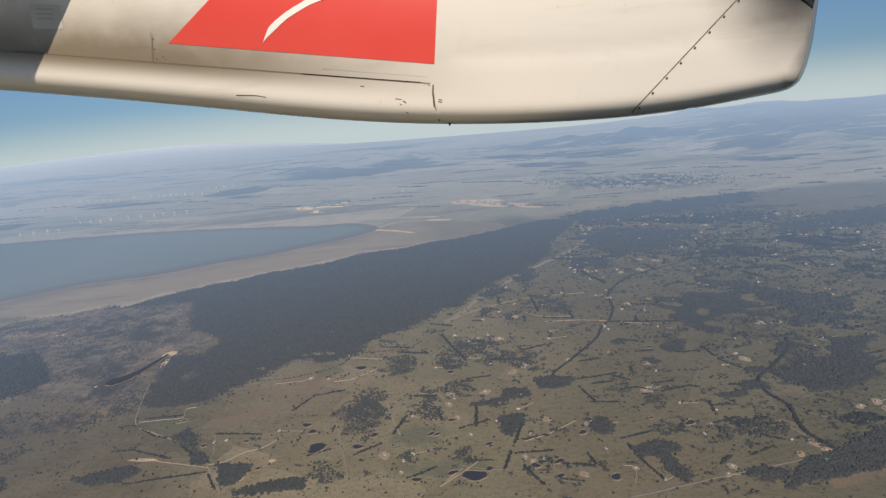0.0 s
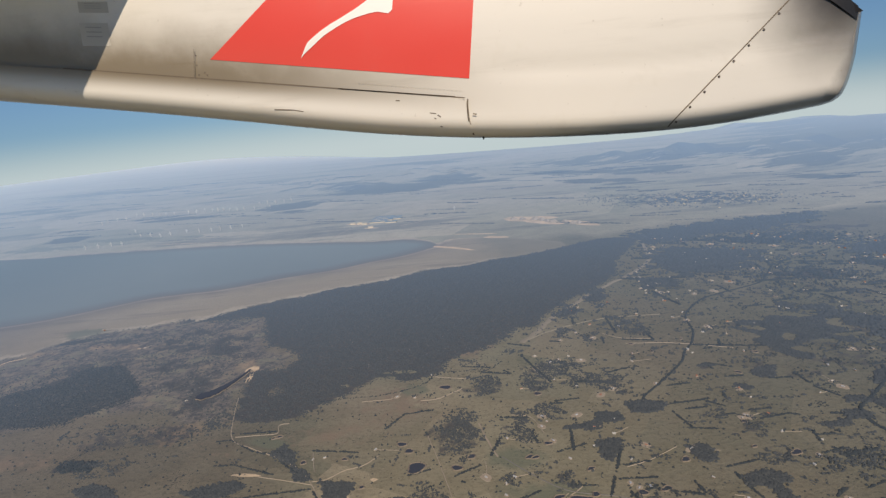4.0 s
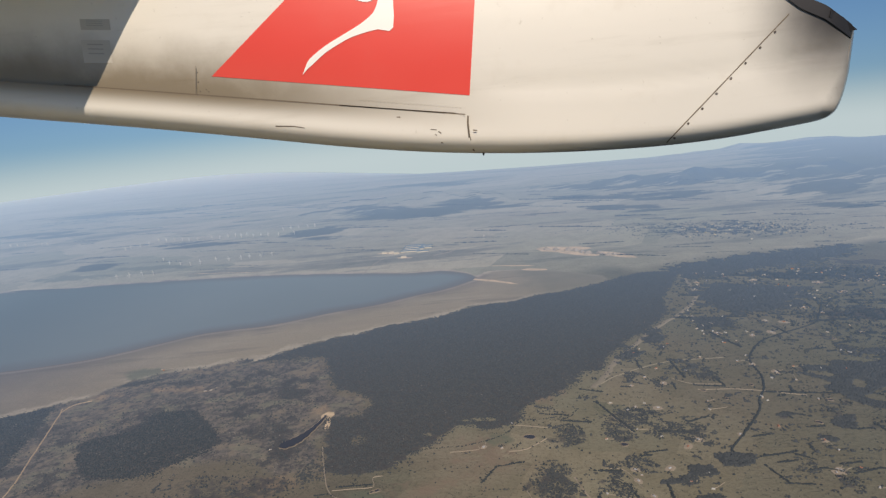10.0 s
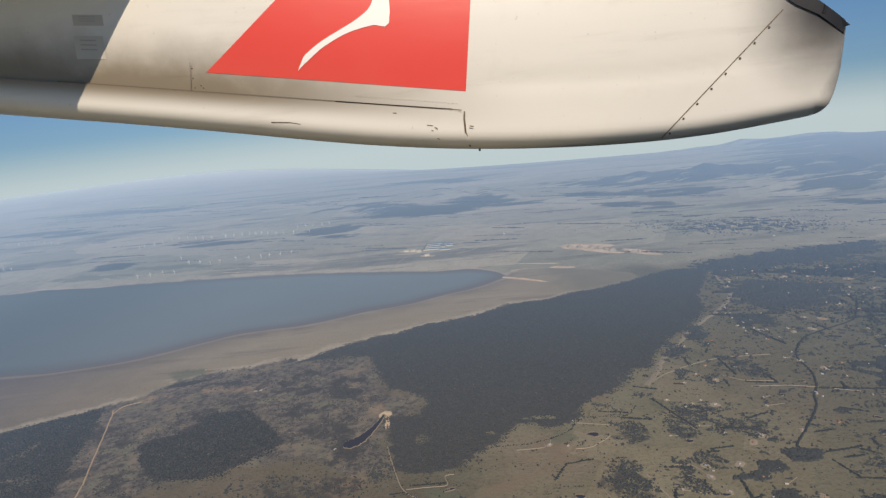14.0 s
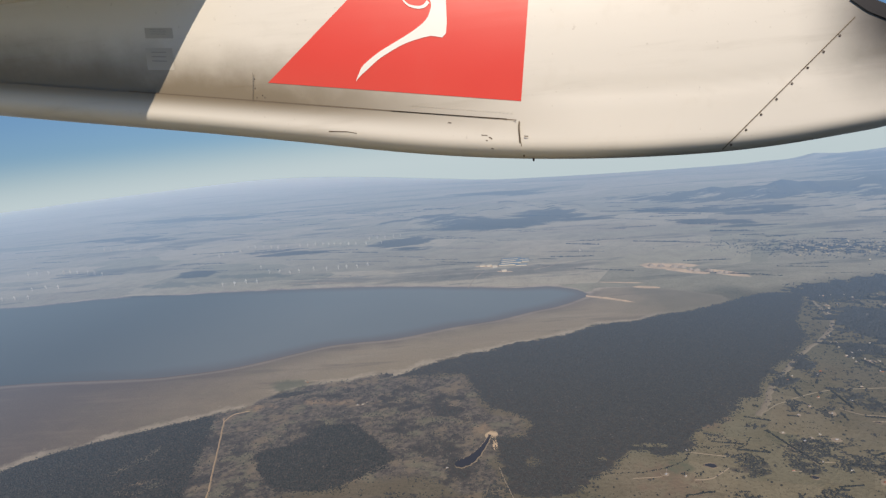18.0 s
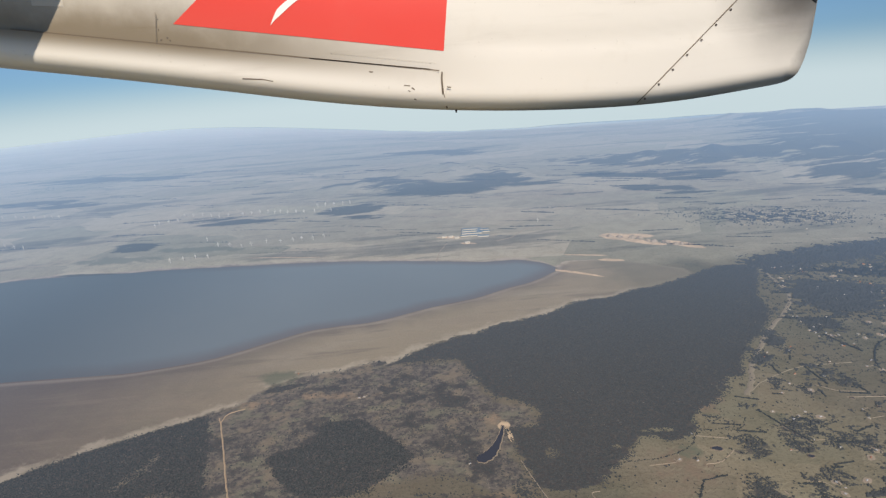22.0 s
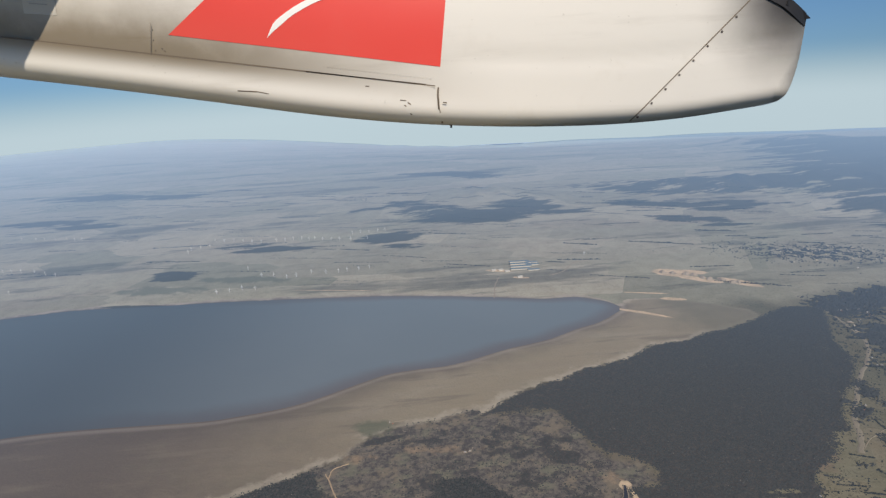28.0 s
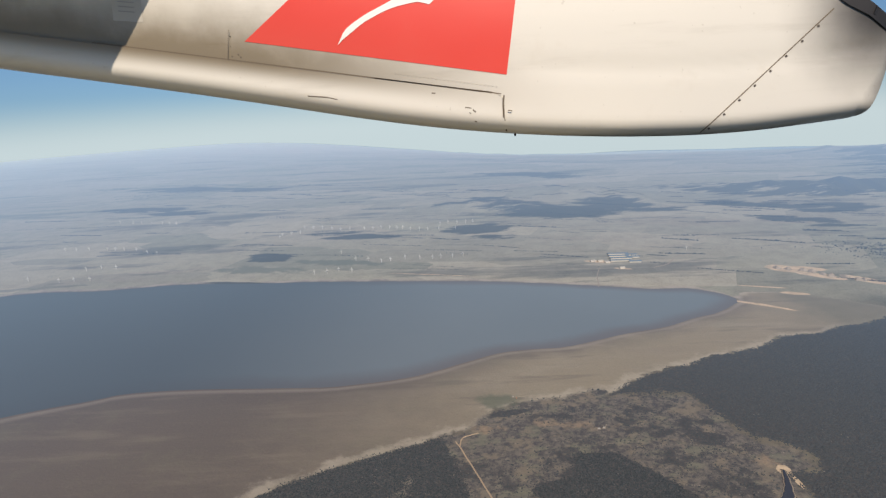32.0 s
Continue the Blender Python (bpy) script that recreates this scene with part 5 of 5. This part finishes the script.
def wind_turbine(hub=0.92, blade=0.54):
    thing = new("wind_turbine")
    tagged(thing, "white three-bladed wind turbine on a grassy rise", "wind turbine", "wind farm")
    bm = bmesh.new()
    bmesh.ops.create_cone(bm, cap_ends=True, segments=10, radius1=0.06, radius2=0.036, depth=hub, matrix=Matrix.Translation((0, 0, hub / 2)))
    part("tower", bm, M_TURBINE, thing)
    bm = bmesh.new()
    bmesh.ops.create_cube(bm, size=1, matrix=Matrix.Translation((0, 0.05, hub + 0.03)) @ Matrix.Diagonal((0.11, 0.3, 0.12, 1)))
    bmesh.ops.bevel(bm, geom=bm.edges[:], offset=0.02, segments=2, affect="EDGES")
    part("generator_housing", bm, M_TURBINE, thing)
    bm = bmesh.new()
    bmesh.ops.create_uvsphere(bm, u_segments=8, v_segments=6, radius=0.07, matrix=Matrix.Translation((0, -0.14, hub + 0.03)))
    part("hub", bm, M_TURBINE, thing)
    for i in range(3):
        bm = bmesh.new()
        prof = [(0.03, 0.04), (0.055, 0.25), (0.038, 0.7), (0.014, 1.0)]
        ring = []
        for w, s in prof:
            ring.append([bm.verts.new((sx * w, -0.14 + sy * 0.022 * (1.3 - s), s * blade)) for sx, sy in ((-1, 0), (0, -1), (1, 0), (0, 1))])
        for a, b in zip(ring, ring[1:]):
            for j in range(4):
                bm.faces.new((a[j], a[(j + 1) % 4], b[(j + 1) % 4], b[j]))
        bm.faces.new(ring[-1])
        bm.transform(Matrix.Translation((0, 0, hub + 0.03)) @ Matrix.Rotation(radians(120 * i), 4, "Y"))
        part("blade", bm, M_TURBINE, thing)
    return thing


NEAR_ROWS = [(-107, 214.1), (-103.4, 216.4), (-100.2, 219.7), (-95.6, 219.3), (-107.9, 253), (-99.3, 240.8), (-94.6, 240.5), (-89.2, 238), (-86.4, 241.2), (-81.8, 246.8), (-76.2, 246.8), (-71.7, 249.3), (-68.8, 251.8),
             (-64.4, 253.4), (-60.6, 257.6), (-207, 211), (-192.7, 207.1), (-187.2, 206.9), (-181.5, 206.9), (-193.3, 222.8), (-188.8, 224.9), (-182.8, 224.3)]
WEST_ROWS = [(-229.4, 263.1), (-223.8, 262.2), (-218.3, 262.7), (-209.6, 261.7), (-205.9, 261.3), (-200.9, 259.6), (-194.5, 257.9), (-187, 252.6), (-181.5, 250)]
FAR_ROWS = [(-145.1, 289.2), (-146.5, 296.7), (-143.6, 300.9), (-140.2, 303.5), (-142.6, 318.7), (-138.1, 318), (-133.8, 319.2), (-128.4, 316.8), (-123.6, 314.6), (-119.4, 316), (-112.8, 319), (-108.9, 320.6), (-105.4, 324),
            (-101.2, 324), (-97.2, 322.1), (-94.7, 324), (-90.5, 322.2), (-86.1, 322.5), (-82, 322.8), (-76.4, 323.3), (-76.8, 334.8), (-72.9, 337.4), (-68.3, 326.5), (-68.4, 338.3), (-64, 341.3), (-60.3, 344.3),
            (-251.8, 340.9), (-242.6, 337.9), (-236.8, 336), (-230, 333.9), (-224.1, 333.8), (-219.3, 332.4), (-214.9, 331.1), (37.4, 298.7)]
first = wind_turbine()
for i, (tx, ty) in enumerate(NEAR_ROWS + WEST_ROWS + FAR_ROWS):
    m = pose(*lay(tx, ty), float(ground_z(tx, ty)) - 0.03, 0, 0, rng.uniform(-35, 35))
    if i == 0:
        first.matrix_basis = m
        t = first
    else:
        t = copy_thing(first, m)

# ---- houses and sheds ----
M_WALLS = [plain_material("pale_render", (0.55, 0.52, 0.46)), plain_material("brick_wall", (0.33, 0.22, 0.16))]
M_ROOFS = [plain_material("white_steel_roof", (0.47, 0.46, 0.43), 0.5), plain_material("grey_steel_roof", (0.42, 0.43, 0.44), 0.4), plain_material("red_tile_roof", (0.36, 0.17, 0.11), 0.7)]


def house(name, label, category, group, wide, deep, high, wall, roof, m, yard=0.0):
    thing = new(name)
    thing.matrix_basis = m
    tagged(thing, label, category, group)
    bm = bmesh.new()
    bmesh.ops.create_cube(bm, size=1, matrix=Matrix.Translation((0, 0, high / 2 - 0.02)) @ Matrix.Diagonal((wide, deep, high + 0.04, 1)))
    part("walls", bm, wall, thing)
    bm = bmesh.new()
    w, d, o = wide / 2 * 1.08, deep / 2 * 1.12, 0.02
    a = [bm.verts.new(p) for p in ((-w, -d, high), (w, -d, high), (w, 0, high + deep * 0.28), (-w, 0, high + deep * 0.28))]
    b = [bm.verts.new(p) for p in ((-w, d, high), (w, d, high))]
    bm.faces.new(a)
    bm.faces.new((a[3], a[2], b[1], b[0]))
    c = [bm.verts.new((v.co.x, v.co.y, v.co.z - o)) for v in (*a[:2], *b[::-1])]
    bm.faces.new((a[0], a[3], b[0], c[3], c[0]))
    bm.faces.new((a[1], c[1], c[2], b[1], a[2]))
    bm.faces.new((a[0], c[0], c[1], a[1]))
    bm.faces.new((b[0], b[1], c[2], c[3]))
    part("roof", bm, roof, thing)
    if yard:
        bm = bmesh.new()
        ring = [(wide * yard * f * math.cos(i * 0.785), wide * yard * g * math.sin(i * 0.785)) for i, (f, g) in enumerate(zip((1.0, 0.8, 0.3, 1.1, 0.9, 0.6, 0.4, 1.2), (0.3, 0.9, 0.6, 0.5, 0.2, 0.8, 0.7, 0.6)))]
        top = [bm.verts.new((x, y, 0.03)) for x, y in ring]
        low = [bm.verts.new((x * 1.1, y * 1.1, -0.05)) for x, y in ring]
        bm.faces.new(top)
        for i in range(8):
            bm.faces.new((top[i], low[i], low[(i + 1) % 8], top[(i + 1) % 8]))
        part("yard", bm, M_TRACK, thing, "pale bare-earth yard")
    return thing


HOUSES = [(21.4, 78.1), (24, 77.8), (26.5, 86.1), (31.8, 56.3), (33.8, 55), (41.5, 65.4), (40, 81.1), (46.3, 64.1), (52.7, 64.1), (57.8, 63), (68.2, 85), (72.3, 79.9), (70.9, 66.4), (74.3, 63.6), (68.2, 50.1), (69.7, 58),
          (79.2, 52.6), (102.1, 93.1), (103, 83.7), (57.2, 56.3), (58.5, 51.7), (60, 48.5), (12.1, 59.7), (13.4, 60.2), (19.3, 62.6), (121.8, 106.4), (89.2, 133.8), (-40.5, 111.5), (-39.9, 110.9), (-27, 99.5), (-26.2, 99.9), (-9, 76.8)]
spots = list(HOUSES)
while len(spots) < 330:
    hx, hy = rng.uniform(30, 190), rng.uniform(47, 215)
    if hy < np.interp(hx, TREE_LINE[:, 0], TREE_LINE[:, 1]) - 5 and inside(FOREST, np.array([hx]), np.array([hy]))[0] < -3 and ripple(np.array([hx * 1.3]), np.array([hy * 1.3]))[0] > 0.45:
        spots.append((hx, hy))
for i, (hx, hy) in enumerate(spots):
    big = 1 + 0.004 * max(0, hy - 70)
    kind = int(rng.integers(0, 6))
    roof = M_ROOFS[0 if kind < 3 else 1 if kind < 5 else 2]
    kindly = ("white", "white", "white", "grey", "grey", "red")[kind]
    house("farmhouse", f"farmhouse with a {kindly} gabled roof among paddock trees", "house", "farmhouses", rng.uniform(0.18, 0.30) * big, rng.uniform(0.10, 0.17) * big, 0.09 * big,
          M_WALLS[int(rng.integers(0, 2))], roof, pose(*lay(hx, hy), float(ground_z(hx, hy)), 0, 0, rng.uniform(0, 180)), rng.choice([0.0, 0.9, 1.6, 2.4]))
    if i % 3 == 0:
        turn, far_end = rng.choice([-0.12, 1.35, 0.4]) + rng.normal(0, 0.15), rng.uniform(1.2, 4.0)
        drive = ribbon("dirt_track", [(hx, hy), (hx + 0.5 * far_end * math.cos(turn) + 0.1, hy + 0.5 * far_end * math.sin(turn)), (hx + far_end * math.cos(turn), hy + far_end * math.sin(turn))], 0.07 + 0.0005 * hy, M_TRACK, 0.03)
        tagged(drive, "pale farm drive leading to a house", "road", kind="structure")
# town on the plain
for i in range(55):
    hx, hy = rng.normal(170, 22), rng.normal(320, 11)
    house("town_house", "hazy pale-roofed house of a distant country town", "house", "town houses", rng.uniform(0.28, 0.5), rng.uniform(0.2, 0.3), 0.15, M_WALLS[0], M_ROOFS[int(rng.integers(0, 2))],
          pose(*lay(hx, hy), float(ground_z(hx, hy)), 0, 0, rng.uniform(0, 180)))
x, y = rng.normal(170, 24, 4200), rng.normal(320, 12, 4200)
ok = ripple(x * 2.2, y * 2.2) > 0.45
town_trees = tiny_crowns("town_trees", x[ok], y[ok], rng.uniform(0.1, 0.3, ok.sum()), M_LEAF)
tagged(town_trees, "dark street and garden trees of a distant town", "trees", kind="stuff")
# long sheds by the lake's end
M_SHED = track_material("blue_grey_shed_roof", (0.10, 0.13, 0.15), (0.15, 0.19, 0.21))
for i, (sx, sy, w) in enumerate([(3, 278, 5.2), (8.6, 277.5, 3), (2.4, 273, 5), (8.2, 272.6, 3.4), (2.6, 268, 5.6), (1.4, 262.5, 5), (7.2, 262, 3)]):
    house("long_shed", "long low blue-grey roofed shed in a pale yard", "shed", "long sheds", w, 0.75, 0.3, M_WALLS[0], M_SHED, pose(*lay(sx, sy), float(ground_z(sx, sy)), 0, 0, -4))
for sx, sy in ((-0.6, 247), (-10, 258), (-7, 259), (-4.5, 257)):
    house("yard_shed", "small white shed in a bare yard", "shed", "yard sheds", 1.3, 0.7, 0.3, M_WALLS[0], M_ROOFS[0], pose(*lay(sx, sy), float(ground_z(sx, sy)), 0, 0, 10))
# spoil heaps in the gravel pit
for i in range(9):
    hx, hy = 65 + 3.4 * i + rng.normal(0, 1), 267 - 2.2 * i + rng.normal(0, 1.5)
    bm = bmesh.new()
    bmesh.ops.create_cone(bm, cap_ends=True, segments=9, radius1=1.1, radius2=0.3, depth=0.5)
    for v in bm.verts:
        v.co += Vector(rng.normal(0, 0.12, 3))
    me = bpy.data.meshes.new("gravel_heap")
    bm.to_mesh(me)
    bm.free()
    me.materials.append(M_TRACK)
    heap = new("gravel_heap", me)
    heap.location = (*lay(hx, hy), float(ground_z(hx, hy)) + 0.2)
    tagged(heap, "pale heap of spoil in a gravel pit", "gravel heap", "gravel heaps")
